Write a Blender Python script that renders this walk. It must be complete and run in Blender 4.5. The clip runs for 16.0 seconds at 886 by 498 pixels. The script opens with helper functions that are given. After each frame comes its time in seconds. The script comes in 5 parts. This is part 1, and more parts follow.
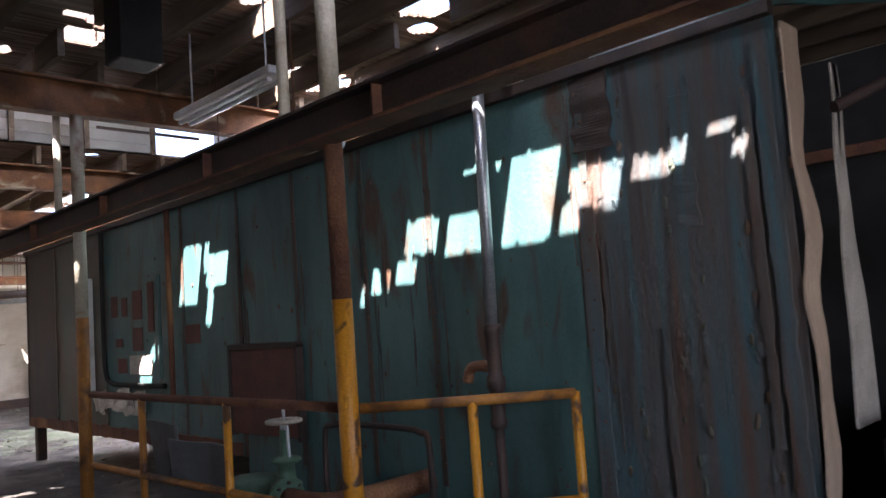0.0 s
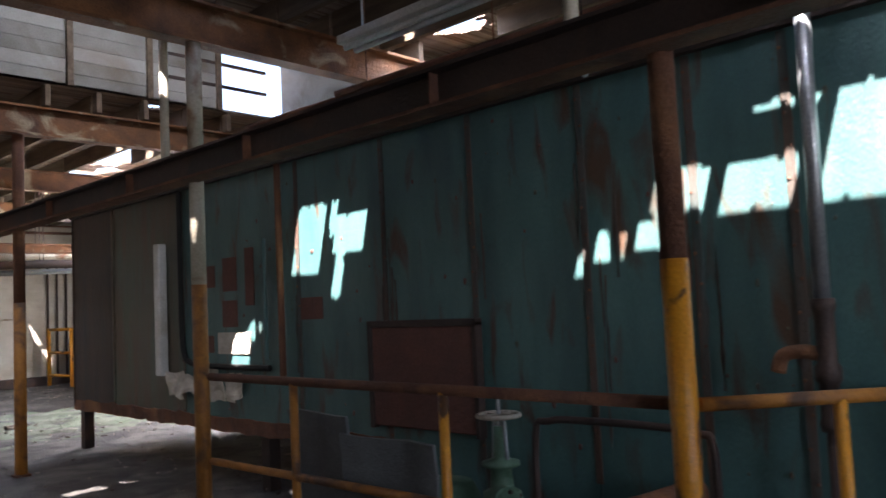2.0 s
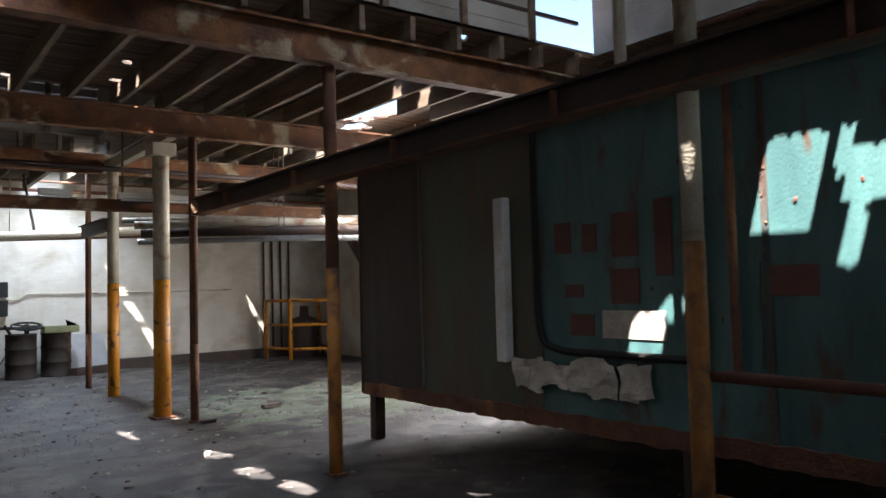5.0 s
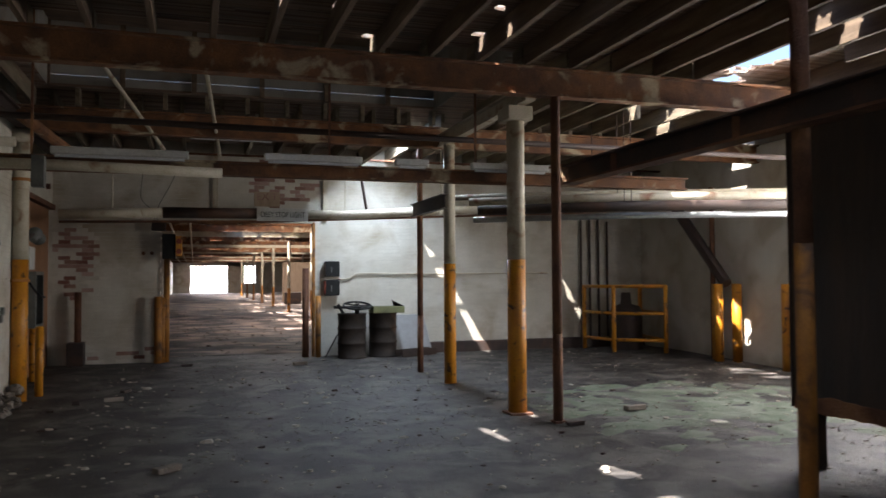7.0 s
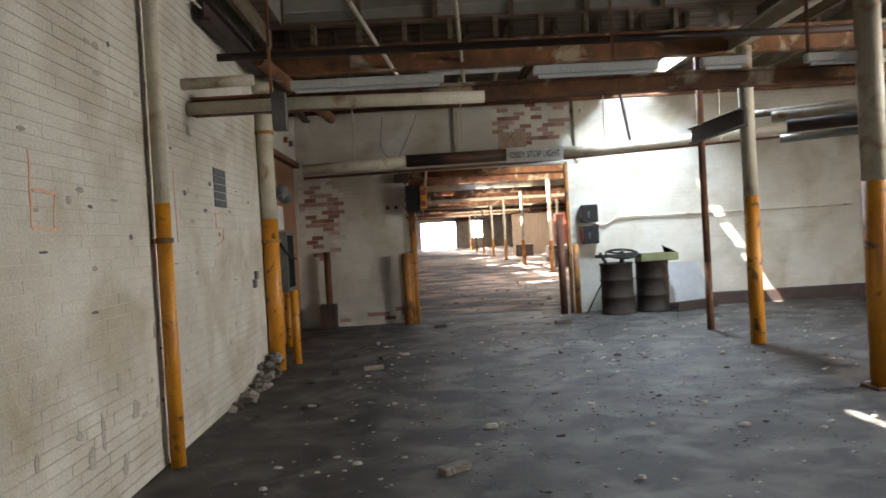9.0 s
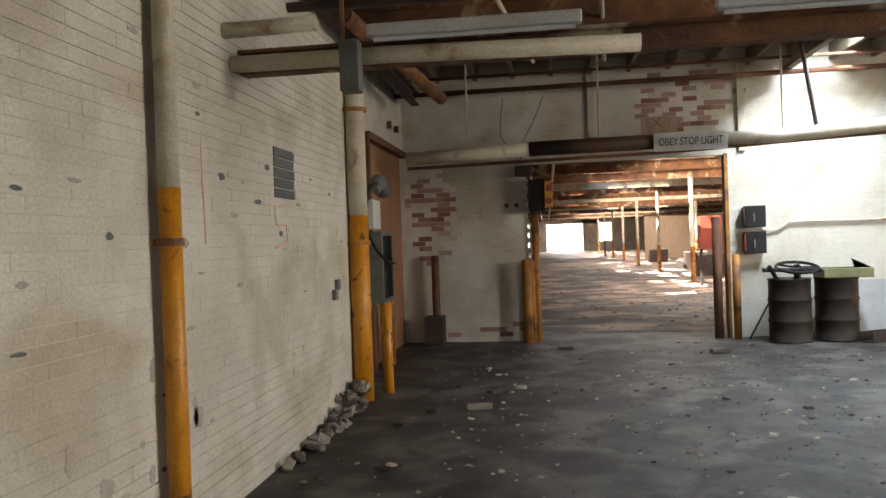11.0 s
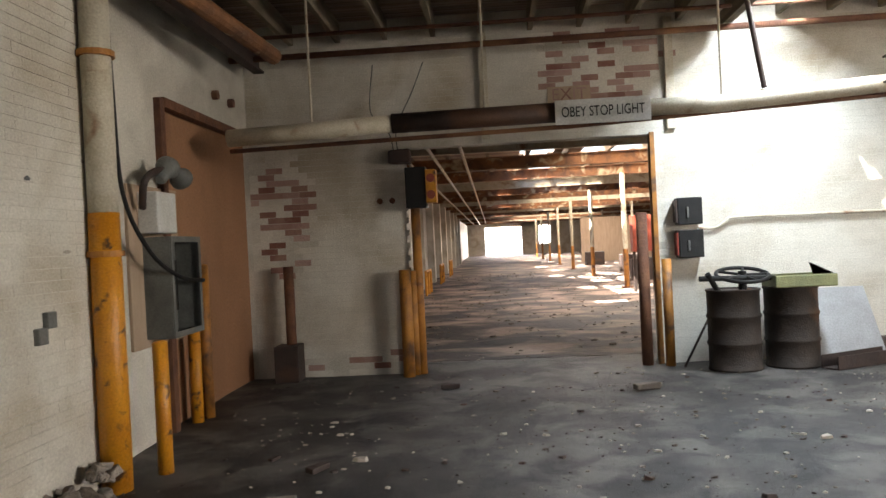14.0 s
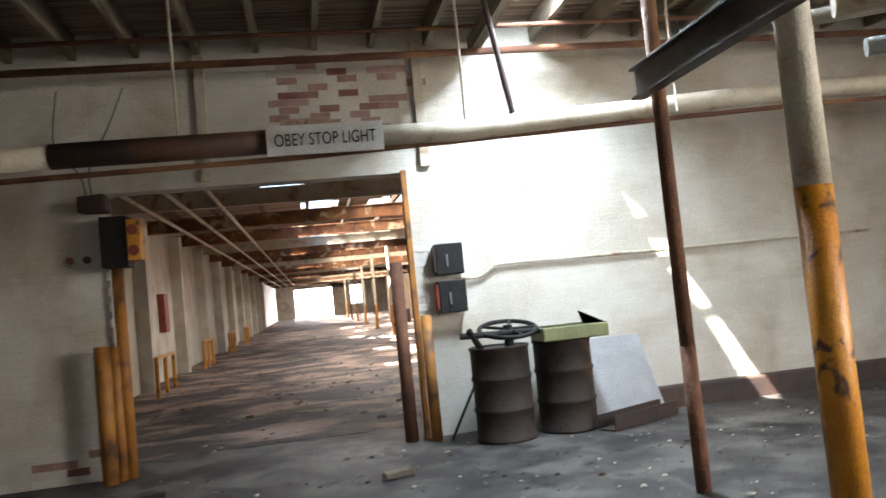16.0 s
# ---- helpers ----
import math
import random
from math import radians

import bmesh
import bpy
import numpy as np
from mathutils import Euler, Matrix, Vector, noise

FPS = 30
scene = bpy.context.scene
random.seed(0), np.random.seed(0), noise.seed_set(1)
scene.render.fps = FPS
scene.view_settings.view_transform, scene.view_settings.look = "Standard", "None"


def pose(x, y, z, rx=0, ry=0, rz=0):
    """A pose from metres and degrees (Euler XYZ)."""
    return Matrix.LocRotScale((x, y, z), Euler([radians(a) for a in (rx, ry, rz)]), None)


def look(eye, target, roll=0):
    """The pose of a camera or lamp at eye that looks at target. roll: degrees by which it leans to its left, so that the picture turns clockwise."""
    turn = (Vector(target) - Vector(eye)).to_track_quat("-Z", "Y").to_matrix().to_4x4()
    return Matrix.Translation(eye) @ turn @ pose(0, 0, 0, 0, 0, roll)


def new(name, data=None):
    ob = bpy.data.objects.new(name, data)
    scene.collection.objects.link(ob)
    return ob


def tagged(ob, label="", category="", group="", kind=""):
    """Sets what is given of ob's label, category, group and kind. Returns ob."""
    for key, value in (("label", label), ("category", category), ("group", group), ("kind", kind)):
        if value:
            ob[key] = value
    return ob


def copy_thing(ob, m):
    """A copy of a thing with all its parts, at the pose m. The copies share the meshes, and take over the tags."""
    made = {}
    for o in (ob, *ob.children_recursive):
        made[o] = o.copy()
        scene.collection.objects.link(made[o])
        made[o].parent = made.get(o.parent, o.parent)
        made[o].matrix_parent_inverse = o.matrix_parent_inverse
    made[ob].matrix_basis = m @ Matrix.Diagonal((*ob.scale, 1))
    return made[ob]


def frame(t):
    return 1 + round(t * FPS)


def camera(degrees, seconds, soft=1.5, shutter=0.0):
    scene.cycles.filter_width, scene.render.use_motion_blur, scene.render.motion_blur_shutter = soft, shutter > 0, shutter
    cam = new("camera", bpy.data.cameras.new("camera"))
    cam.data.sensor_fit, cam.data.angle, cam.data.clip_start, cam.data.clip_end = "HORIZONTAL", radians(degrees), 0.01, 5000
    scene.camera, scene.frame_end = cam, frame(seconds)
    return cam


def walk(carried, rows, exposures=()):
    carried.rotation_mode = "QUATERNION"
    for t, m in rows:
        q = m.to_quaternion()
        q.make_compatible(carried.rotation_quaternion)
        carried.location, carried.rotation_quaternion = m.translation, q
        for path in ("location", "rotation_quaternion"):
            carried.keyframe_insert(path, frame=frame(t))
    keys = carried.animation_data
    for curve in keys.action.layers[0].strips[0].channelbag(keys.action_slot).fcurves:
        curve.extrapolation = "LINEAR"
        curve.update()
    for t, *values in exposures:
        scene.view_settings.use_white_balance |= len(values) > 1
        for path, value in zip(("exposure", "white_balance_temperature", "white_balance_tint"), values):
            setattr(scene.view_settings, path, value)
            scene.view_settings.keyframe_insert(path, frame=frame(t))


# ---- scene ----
cam = camera(59.3, 16.0, 1.5, 0.3)
METRES, EYE, TILT, LEAN, TURN = 15.5, 1.63, 0.43, 0.42, -44.8
ROWS = [
    (0.0, 0.0, 0.0, 0.0, 0.29, 4.6, 3.65),
    (0.5, -0.0254, 0.0188, 0.001, -0.65, 2.93, 4.36),
    (1.0, -0.052, 0.0365, -0.0017, -0.12, 2.43, 2.52),
    (1.5, -0.0787, 0.0538, -0.0028, -2.04, 3.42, 0.12),
    (2.0, -0.1049, 0.0717, -0.0012, -1.66, 3.58, 2.32),
    (2.5, -0.1299, 0.0892, 0.0014, 1.94, 3.59, 5.02),
    (3.0, -0.1588, 0.1026, -0.0021, 2.58, 5.57, 4.66),
    (5.5, -0.2852, 0.2036, -0.0018, 9.01, 1.73, 0.85),
    (6.0, -0.3144, 0.2189, -0.0023, 10.74, 1.64, 0.99),
    (6.5, -0.3422, 0.2403, -0.0044, 18.56, 1.38, 0.77),
    (7.0, -0.3729, 0.2573, -0.0039, 27.05, 1.55, 0.15),
    (7.5, -0.4004, 0.2726, -0.0038, 29.22, 1.41, 3.37),
    (8.0, -0.4247, 0.2923, -0.0074, 34.09, 2.15, 3.73),
    (8.5, -0.4495, 0.3096, -0.0095, 41.74, 1.0, 2.84),
    (9.0, -0.4746, 0.3288, -0.0087, 43.18, -1.57, 3.3),
    (9.5, -0.4996, 0.3527, -0.0087, 49.77, -2.13, 4.42),
    (12.0, -0.6004, 0.4691, -0.0076, 53.23, 0.11, 1.2),
    (12.5, -0.6121, 0.4965, -0.008, 52.81, 0.39, -0.57),
    (13.0, -0.6243, 0.5231, -0.0114, 46.08, 0.16, -1.43),
    (13.5, -0.6406, 0.5495, -0.0114, 45.74, -1.17, 0.43),
    (14.0, -0.6532, 0.5762, -0.0115, 48.39, -0.95, 2.89),
    (14.5, -0.666, 0.5996, -0.0133, 44.92, 0.43, 3.65),
    (15.0, -0.6754, 0.6288, -0.0142, 42.52, 1.13, 7.42),
    (15.5, -0.6777, 0.6554, -0.0151, 38.94, 0.92, 7.8),
    (16.0, -0.6781, 0.6811, -0.0172, 35.07, 2.5, 5.55),
]
walk(cam, [(t, pose(0, 0, EYE, TILT, LEAN, TURN) @ pose(METRES * x, METRES * y, METRES * z, 90 + pitch, roll, yaw)) for t, x, y, z, yaw, pitch, roll in ROWS], [(0.0, 4.2, 6200, 24), (3.0, 3.8, 6200, 18), (5.5, 3.05, 6200, 16), (7.0, 2.8, 6250, 15), (8.0, 3.1, 6350, 14), (8.5, 3.4, 6500, 13), (9.0, 3.75, 6350, 12), (12.0, 3.8, 7000, 14), (13.5, 3.85, 6900, 14), (16.0, 3.9, 6400, 13)])

# ---- world, sun, sky and added fill lamps ----
SUN = Vector((0.58, 0.27, -1.0)).normalized()
world = bpy.data.worlds.new("world")
scene.world = world
world.use_nodes = True
wn = world.node_tree.nodes
sky = wn.new("ShaderNodeTexSky")
sky.sky_type, sky.sun_disc = "NISHITA", False
sky.sun_elevation = math.asin(-SUN.z)
sky.sun_rotation = math.atan2(-SUN.x, -SUN.y)
world.node_tree.links.new(sky.outputs[0], wn["Background"].inputs[0])
wn["Background"].inputs[1].default_value = 0.05
sun = new("sun", bpy.data.lights.new("sun", "SUN"))
sun.data.energy, sun.data.angle, sun.data.color = 5.0, radians(0.5), (1.0, 0.95, 0.86)
sun.matrix_world = look((0, 0, 30), Vector((0, 0, 30)) + SUN)


def fill_lamp(x, y, z, w, d, watts, target=None):
    """Added area lamp, set in openings and below the roof, standing in for daylight."""
    lamp = new("daylight_fill", bpy.data.lights.new("daylight_fill", "AREA"))
    lamp.data.shape, lamp.data.size, lamp.data.size_y, lamp.data.energy = "RECTANGLE", w, d, watts
    lamp.data.color = (0.86, 0.93, 1.0)
    lamp.matrix_world = look((x, y, z), target or (x, y + 0.001, 0))
    return lamp


fill_lamp(5.3, 15.6, 4.4, 0.9, 2.6, 18, (4.0, 15.6, 0))
fill_lamp(5.0, 6.7, 4.4, 0.9, 0.7, 4)
# hangs below the closed deck, added to brighten the end wall
end_light = fill_lamp(2.3, 20.85, 4.285, 0.32, 1.4, 29)
end_light.data.color = (0.74, 0.88, 1.0)
# added under the lantern's closed roof to light its boards
fill_lamp(3.4, 9.3, 5.7, 2.0, 1.2, 6, (3.4, 10.2, 4.0))
fill_lamp(2.3, 2.2, 4.4, 0.4, 1.0, 5)
# added below the deck to brighten the west wall and the tank
fill_lamp(-0.4, 11.0, 4.285, 0.24, 2.4, 4)
# added fill from behind the start, through an unseen opening
fill_lamp(0.5, -4.3, 2.2, 2.2, 2.0, 10, (0.5, 4.0, 1.6))
# added lamp in an unseen east opening, lights the west wall and floor
east = fill_lamp(8.75, 14.8, 2.75, 3.4, 2.0, 60, (-1.0, 14.8, 0.2))
east.data.color = (1.0, 0.95, 0.86)
# warm fill lamps added below the far ceiling, for light bounced off the floor
for y, d, watts in ((34.0, 8.0, 100), (54.0, 14.0, 140), (80.0, 14.0, 170)):
    far = fill_lamp(4.0, y, 3.85, 6.0, d, watts)
    far.data.color = (1.0, 0.9, 0.76)

# ---- materials ----


def mat(name, a, b, rough=0.8, scale=3.0, stretch=(1, 1, 1), metal=0.0, bump=0.3, stain=None, amount=0.5, grain=60.0, vary=0.0, spec=0.5, stain_scale=1.3, soft=0.08, sharp=0.2):
    """Two tones mixed by noise, a stain of a third tone in patches, fine grain in the relief and in the roughness."""
    m = bpy.data.materials.new(name)
    m.use_nodes = True
    t = m.node_tree
    n, link = t.nodes, t.links.new
    p = n["Principled BSDF"]
    geo = n.new("ShaderNodeNewGeometry")
    mp = n.new("ShaderNodeMapping")
    mp.inputs["Scale"].default_value = stretch
    link(geo.outputs["Position"], mp.inputs["Vector"])

    def noise_of(s, detail=6.0, dist=0.0, src=None):
        q = n.new("ShaderNodeTexNoise")
        q.inputs["Scale"].default_value, q.inputs["Detail"].default_value, q.inputs["Distortion"].default_value = s, detail, dist
        link(src or mp.outputs[0], q.inputs["Vector"])
        return q.outputs["Fac"]

    def ramp(src, lo, hi):
        q = n.new("ShaderNodeMapRange")
        q.inputs["From Min"].default_value, q.inputs["From Max"].default_value = lo, hi
        link(src, q.inputs["Value"])
        return q.outputs["Result"]

    def mix(f, x, y, kind="MIX"):
        q = n.new("ShaderNodeMix")
        q.data_type, q.blend_type = "RGBA", kind
        for v, s in ((f, 0), (x, 6), (y, 7)):
            if isinstance(v, (int, float)):
                q.inputs[s].default_value = v
            elif isinstance(v, tuple):
                q.inputs[s].default_value = (*v, 1)
            else:
                link(v, q.inputs[s])
        return q.outputs[2]

    col = mix(ramp(noise_of(scale, 9, 0.3), 0.5 - sharp, 0.5 + sharp), a, b)
    fine = noise_of(grain, 4)
    if stain:
        f = ramp(noise_of(stain_scale, 9, 0.6), 0.76 - soft - 0.35 * amount, 0.76 + soft - 0.35 * amount)
        col = mix(f, col, stain)
    col = mix(ramp(fine, 0.2, 0.8), col, mix(0.35, col, (0.02, 0.02, 0.02)))
    if vary:
        info = n.new("ShaderNodeObjectInfo")
        isl = n.new("ShaderNodeNewGeometry")
        add = n.new("ShaderNodeMath")
        add.operation = "ADD"
        link(info.outputs["Random"], add.inputs[0])
        link(isl.outputs["Random Per Island"], add.inputs[1])
        fr = n.new("ShaderNodeMath")
        fr.operation = "FRACT"
        link(add.outputs[0], fr.inputs[0])
        col = mix(vary, col, mix(fr.outputs[0], mix(0.5, col, (0.0, 0.0, 0.0)), mix(0.3, col, (1.0, 0.96, 0.9))))
    link(col, p.inputs["Base Color"])
    p.inputs["Metallic"].default_value = metal
    p.inputs["Specular IOR Level"].default_value = spec
    link(ramp_rough(n, link, fine, rough), p.inputs["Roughness"])
    if bump:
        bp = n.new("ShaderNodeBump")
        bp.inputs["Strength"].default_value, bp.inputs["Distance"].default_value = bump, 0.02
        add = n.new("ShaderNodeMath")
        add.operation = "ADD"
        link(fine, add.inputs[0])
        link(noise_of(scale * 4, 8), add.inputs[1])
        link(add.outputs[0], bp.inputs["Height"])
        link(bp.outputs[0], p.inputs["Normal"])
    return m


def ramp_rough(n, link, src, rough):
    q = n.new("ShaderNodeMapRange")
    q.inputs["To Min"].default_value, q.inputs["To Max"].default_value = max(rough - 0.15, 0.05), min(rough + 0.15, 1)
    link(src, q.inputs["Value"])
    return q.outputs["Result"]


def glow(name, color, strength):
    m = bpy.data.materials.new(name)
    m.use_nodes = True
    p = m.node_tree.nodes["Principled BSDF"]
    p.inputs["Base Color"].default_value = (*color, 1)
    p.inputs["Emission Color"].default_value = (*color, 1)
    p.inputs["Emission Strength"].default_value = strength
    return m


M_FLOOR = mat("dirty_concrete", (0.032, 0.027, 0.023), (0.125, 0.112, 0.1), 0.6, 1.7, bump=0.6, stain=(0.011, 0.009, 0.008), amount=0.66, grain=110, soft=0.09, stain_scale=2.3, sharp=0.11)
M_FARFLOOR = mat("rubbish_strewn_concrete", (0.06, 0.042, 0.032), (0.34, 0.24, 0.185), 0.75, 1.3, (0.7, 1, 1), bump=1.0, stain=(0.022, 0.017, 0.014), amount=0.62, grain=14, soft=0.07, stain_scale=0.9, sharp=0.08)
M_BLOCK = mat("white_paint_brick", (0.74, 0.705, 0.615), (0.6, 0.56, 0.47), 0.7, 1.2, bump=0.35, stain=(0.44, 0.37, 0.26), amount=0.45, vary=0.09, soft=0.14, sharp=0.15)
M_MORTAR = mat("painted_mortar", (0.68, 0.64, 0.55), (0.53, 0.49, 0.41), 0.85, 1.6, bump=0.4, sharp=0.1)
M_BARE = mat("bare_red_brick", (0.27, 0.085, 0.055), (0.38, 0.2, 0.14), 0.9, 5.0, bump=0.6, vary=0.6)
M_BRICKBASE = mat("bare_mortar", (0.5, 0.45, 0.38), (0.36, 0.32, 0.27), 0.9, 6.0, bump=0.5)
M_TANK = mat("green_tank_paint", (0.085, 0.195, 0.18), (0.04, 0.1, 0.1), 0.42, 1.5, (2.2, 2.2, 0.6), bump=0.35, stain=(0.085, 0.045, 0.025), amount=0.4, stain_scale=2.6, soft=0.07)
M_TANKRUST = mat("streaked_tank_paint", (0.06, 0.15, 0.17), (0.15, 0.08, 0.048), 0.42, 1.7, (6.5, 6.5, 0.32), bump=0.9, stain=(0.05, 0.03, 0.02), amount=0.36, soft=0.08, sharp=0.17)
M_STREAK = mat("rust_streak_on_paint", (0.13, 0.055, 0.025), (0.04, 0.075, 0.07), 0.6, 2.0, (4, 4, 0.6), bump=0.7, stain=(0.03, 0.016, 0.011), amount=0.45)
M_TANKDARK = mat("dark_tank_paint", (0.055, 0.095, 0.065), (0.1, 0.052, 0.027), 0.5, 1.6, (3, 3, 0.5), bump=0.3, stain=(0.12, 0.05, 0.02), amount=0.25)
M_TARRED = mat("tarred_steel", (0.016, 0.011, 0.009), (0.055, 0.028, 0.014), 0.6, 1.8, (3, 3, 0.4), bump=0.4)
M_RUST = mat("rust", (0.20, 0.08, 0.035), (0.09, 0.035, 0.02), 0.85, 5.0, bump=0.6, stain=(0.32, 0.15, 0.06), amount=0.4)
M_DARKSTEEL = mat("dark_steel", (0.035, 0.025, 0.022), (0.07, 0.04, 0.03), 0.65, 3.0, metal=0.2, bump=0.3, stain=(0.13, 0.06, 0.03), amount=0.3)
M_RUSTBEAM = mat("rusty_painted_beam", (0.3, 0.125, 0.042), (0.085, 0.036, 0.018), 0.8, 3.5, bump=0.6, stain=(0.5, 0.4, 0.26), amount=0.42, stain_scale=2.5, soft=0.05)
M_YELLOW = mat("yellow_paint", (0.72, 0.31, 0.012), (0.55, 0.2, 0.01), 0.45, 4.0, bump=0.25, stain=(0.1, 0.045, 0.02), amount=0.4, stain_scale=7, soft=0.04)
M_YRUST = mat("rusty_yellow_paint", (0.5, 0.2, 0.02), (0.28, 0.11, 0.02), 0.6, 5.0, bump=0.3, stain=(0.1, 0.045, 0.02), amount=0.5, stain_scale=4)
M_WPOST = mat("white_post_paint", (0.62, 0.57, 0.45), (0.46, 0.39, 0.27), 0.6, 4.0, bump=0.25, stain=(0.25, 0.12, 0.06), amount=0.3, stain_scale=4)
M_WOOD = mat("old_joist_wood", (0.12, 0.08, 0.048), (0.22, 0.155, 0.1), 0.9, 3.0, (4, 0.5, 4), bump=0.4, stain=(0.09, 0.06, 0.04), amount=0.45)
M_PALEWOOD = mat("whitewashed_wood", (0.3, 0.25, 0.17), (0.12, 0.09, 0.055), 0.9, 3.0, (4, 0.5, 4), bump=0.4, stain=(0.2, 0.13, 0.08), amount=0.4)
M_DECK = mat("roof_deck_board", (0.27, 0.155, 0.085), (0.13, 0.07, 0.04), 0.9, 3.0, (0.6, 5, 5), bump=0.4, stain=(0.1, 0.06, 0.035), amount=0.35, vary=0.5)
M_LANTERN = mat("whitewashed_lantern_board", (0.36, 0.34, 0.3), (0.24, 0.22, 0.185), 0.9, 2.5, bump=0.4, stain=(0.2, 0.15, 0.1), amount=0.35, vary=0.35)
M_GALV = mat("galvanised_steel", (0.5, 0.52, 0.53), (0.36, 0.38, 0.39), 0.4, 8.0, metal=0.7, bump=0.1)
M_GREYPAINT = mat("grey_enamel", (0.17, 0.175, 0.16), (0.1, 0.103, 0.095), 0.5, 4.0, bump=0.15, spec=0.3)
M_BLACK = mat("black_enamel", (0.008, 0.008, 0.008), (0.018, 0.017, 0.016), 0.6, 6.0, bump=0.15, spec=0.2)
M_WHITE = mat("white_enamel", (0.72, 0.72, 0.69), (0.6, 0.59, 0.54), 0.45, 4.0, bump=0.1, stain=(0.4, 0.33, 0.22), amount=0.2)
M_PLY = mat("orange_brown_board", (0.40, 0.20, 0.10), (0.3, 0.145, 0.07), 0.75, 1.5, (1, 1, 0.6), bump=0.25, stain=(0.2, 0.09, 0.045), amount=0.25)
M_BARREL = mat("old_drum_steel", (0.02, 0.016, 0.014), (0.045, 0.032, 0.024), 0.65, 4.0, metal=0.0, spec=0.25, bump=0.3, stain=(0.16, 0.08, 0.04), amount=0.3)
M_SHEET = mat("pale_board", (0.4, 0.41, 0.42), (0.3, 0.3, 0.3), 0.6, 3.0, bump=0.15)
M_GREEN = mat("green_enamel", (0.10, 0.2, 0.13), (0.07, 0.14, 0.09), 0.5, 5.0, bump=0.3, stain=(0.1, 0.05, 0.02), amount=0.3)
M_OLIVE = mat("olive_tray", (0.26, 0.27, 0.12), (0.16, 0.17, 0.08), 0.6, 5.0, bump=0.3)
M_RED = mat("red_paint", (0.34, 0.06, 0.03), (0.24, 0.04, 0.02), 0.5, 5.0, bump=0.15)
M_ORANGE = mat("orange_mark", (0.8, 0.46, 0.3), (0.74, 0.58, 0.46), 0.8, 9.0, bump=0.1)
M_PAPER = mat("torn_paper", (0.6, 0.55, 0.46), (0.42, 0.37, 0.3), 0.9, 6.0, bump=0.3)
M_TAN = mat("tan_board", (0.5, 0.37, 0.26), (0.38, 0.27, 0.18), 0.85, 3.0, (3, 3, 0.5), bump=0.3)
M_RUBBLE = mat("rubble", (0.26, 0.2, 0.145), (0.1, 0.075, 0.055), 0.9, 8.0, bump=0.8, vary=0.6)
M_MOSS = mat("green_dust", (0.13, 0.17, 0.11), (0.2, 0.22, 0.17), 0.9, 2.0, bump=0.6, stain=(0.08, 0.08, 0.06), amount=0.5)
M_GREYCARD = mat("grey_felt_board", (0.14, 0.15, 0.155), (0.1, 0.105, 0.11), 0.85, 3.0, bump=0.3)
M_REDPATCH = mat("rust_red_patch", (0.16, 0.055, 0.035), (0.1, 0.04, 0.03), 0.7, 5.0, bump=0.3)
M_BULB = mat("bulb_glass", (0.8, 0.82, 0.84), (0.7, 0.72, 0.74), 0.15, 5.0, bump=0)
# emits by itself, in place of the daylight outdoors
M_DAY = glow("daylight_glow", (0.95, 0.97, 1.0), 3.0)

# ---- mesh helpers ----


def box(bm, x0, x1, y0, y1, z0, z1, bevel=0.0, m=None):
    r = bmesh.ops.create_cube(bm, size=1.0)
    vs = r["verts"]
    bmesh.ops.scale(bm, vec=(x1 - x0, y1 - y0, z1 - z0), verts=vs)
    bmesh.ops.translate(bm, vec=((x0 + x1) / 2, (y0 + y1) / 2, (z0 + z1) / 2), verts=vs)
    if bevel:
        es = list({e for v in vs for e in v.link_edges})
        out = bmesh.ops.bevel(bm, geom=es, offset=bevel, segments=2, affect="EDGES", profile=0.5)
        vs = list({v for f in out["faces"] for v in f.verts} | {v for v in vs if v.is_valid})
    if m is not None:
        bmesh.ops.transform(bm, matrix=m, verts=vs)
    return bm


def rod(bm, a, b, r0, r1=None, seg=14):
    a, b = Vector(a), Vector(b)
    d = b - a
    m = Matrix.Translation((a + b) / 2) @ d.to_track_quat("Z", "Y").to_matrix().to_4x4()
    bmesh.ops.create_cone(bm, cap_ends=True, segments=seg, radius1=r0, radius2=r0 if r1 is None else r1, depth=d.length, matrix=m)
    return bm


def tube(bm, pts, r, seg=10):
    """A round pipe swept through points, as one skin."""
    p = [Vector(q) for q in pts]
    n = len(p)
    closed = (p[0] - p[-1]).length < 1e-5
    ways = [((p[min(i + 1, n - 1)] - p[i]).normalized() + (p[i] - p[max(i - 1, 0)]).normalized()).normalized() for i in range(n)]
    if closed:
        ways[0] = ways[-1] = ((p[1] - p[0]).normalized() + (p[-1] - p[-2]).normalized()).normalized()
    up = Vector((0, 0, 1)) if abs(ways[0].z) < 0.9 else Vector((1, 0, 0))
    rings = []
    for q, w in zip(p, ways):
        a = w.cross(up).normalized()
        up = a.cross(w).normalized()
        rings.append([bm.verts.new(q + (a * math.cos(t) + up * math.sin(t)) * r) for t in (2 * math.pi * k / seg for k in range(seg))])
    for a, b in zip(rings, rings[1:]):
        for k in range(seg):
            bm.faces.new((a[k], a[(k + 1) % seg], b[(k + 1) % seg], b[k]))
    bm.faces.new(rings[0][::-1])
    bm.faces.new(rings[-1])
    return bm


def smooth_pts(pts, n=5):
    out = []
    p = [Vector(q) for q in pts]
    p = [p[0]] + p + [p[-1]]
    for i in range(1, len(p) - 2):
        for k in range(n):
            t = k / n
            out.append(0.5 * (2 * p[i] + (p[i + 1] - p[i - 1]) * t + (2 * p[i - 1] - 5 * p[i] + 4 * p[i + 1] - p[i + 2]) * t * t + (3 * p[i] - p[i - 1] - 3 * p[i + 1] + p[i + 2]) * t ** 3))
    return out + [p[-1]]


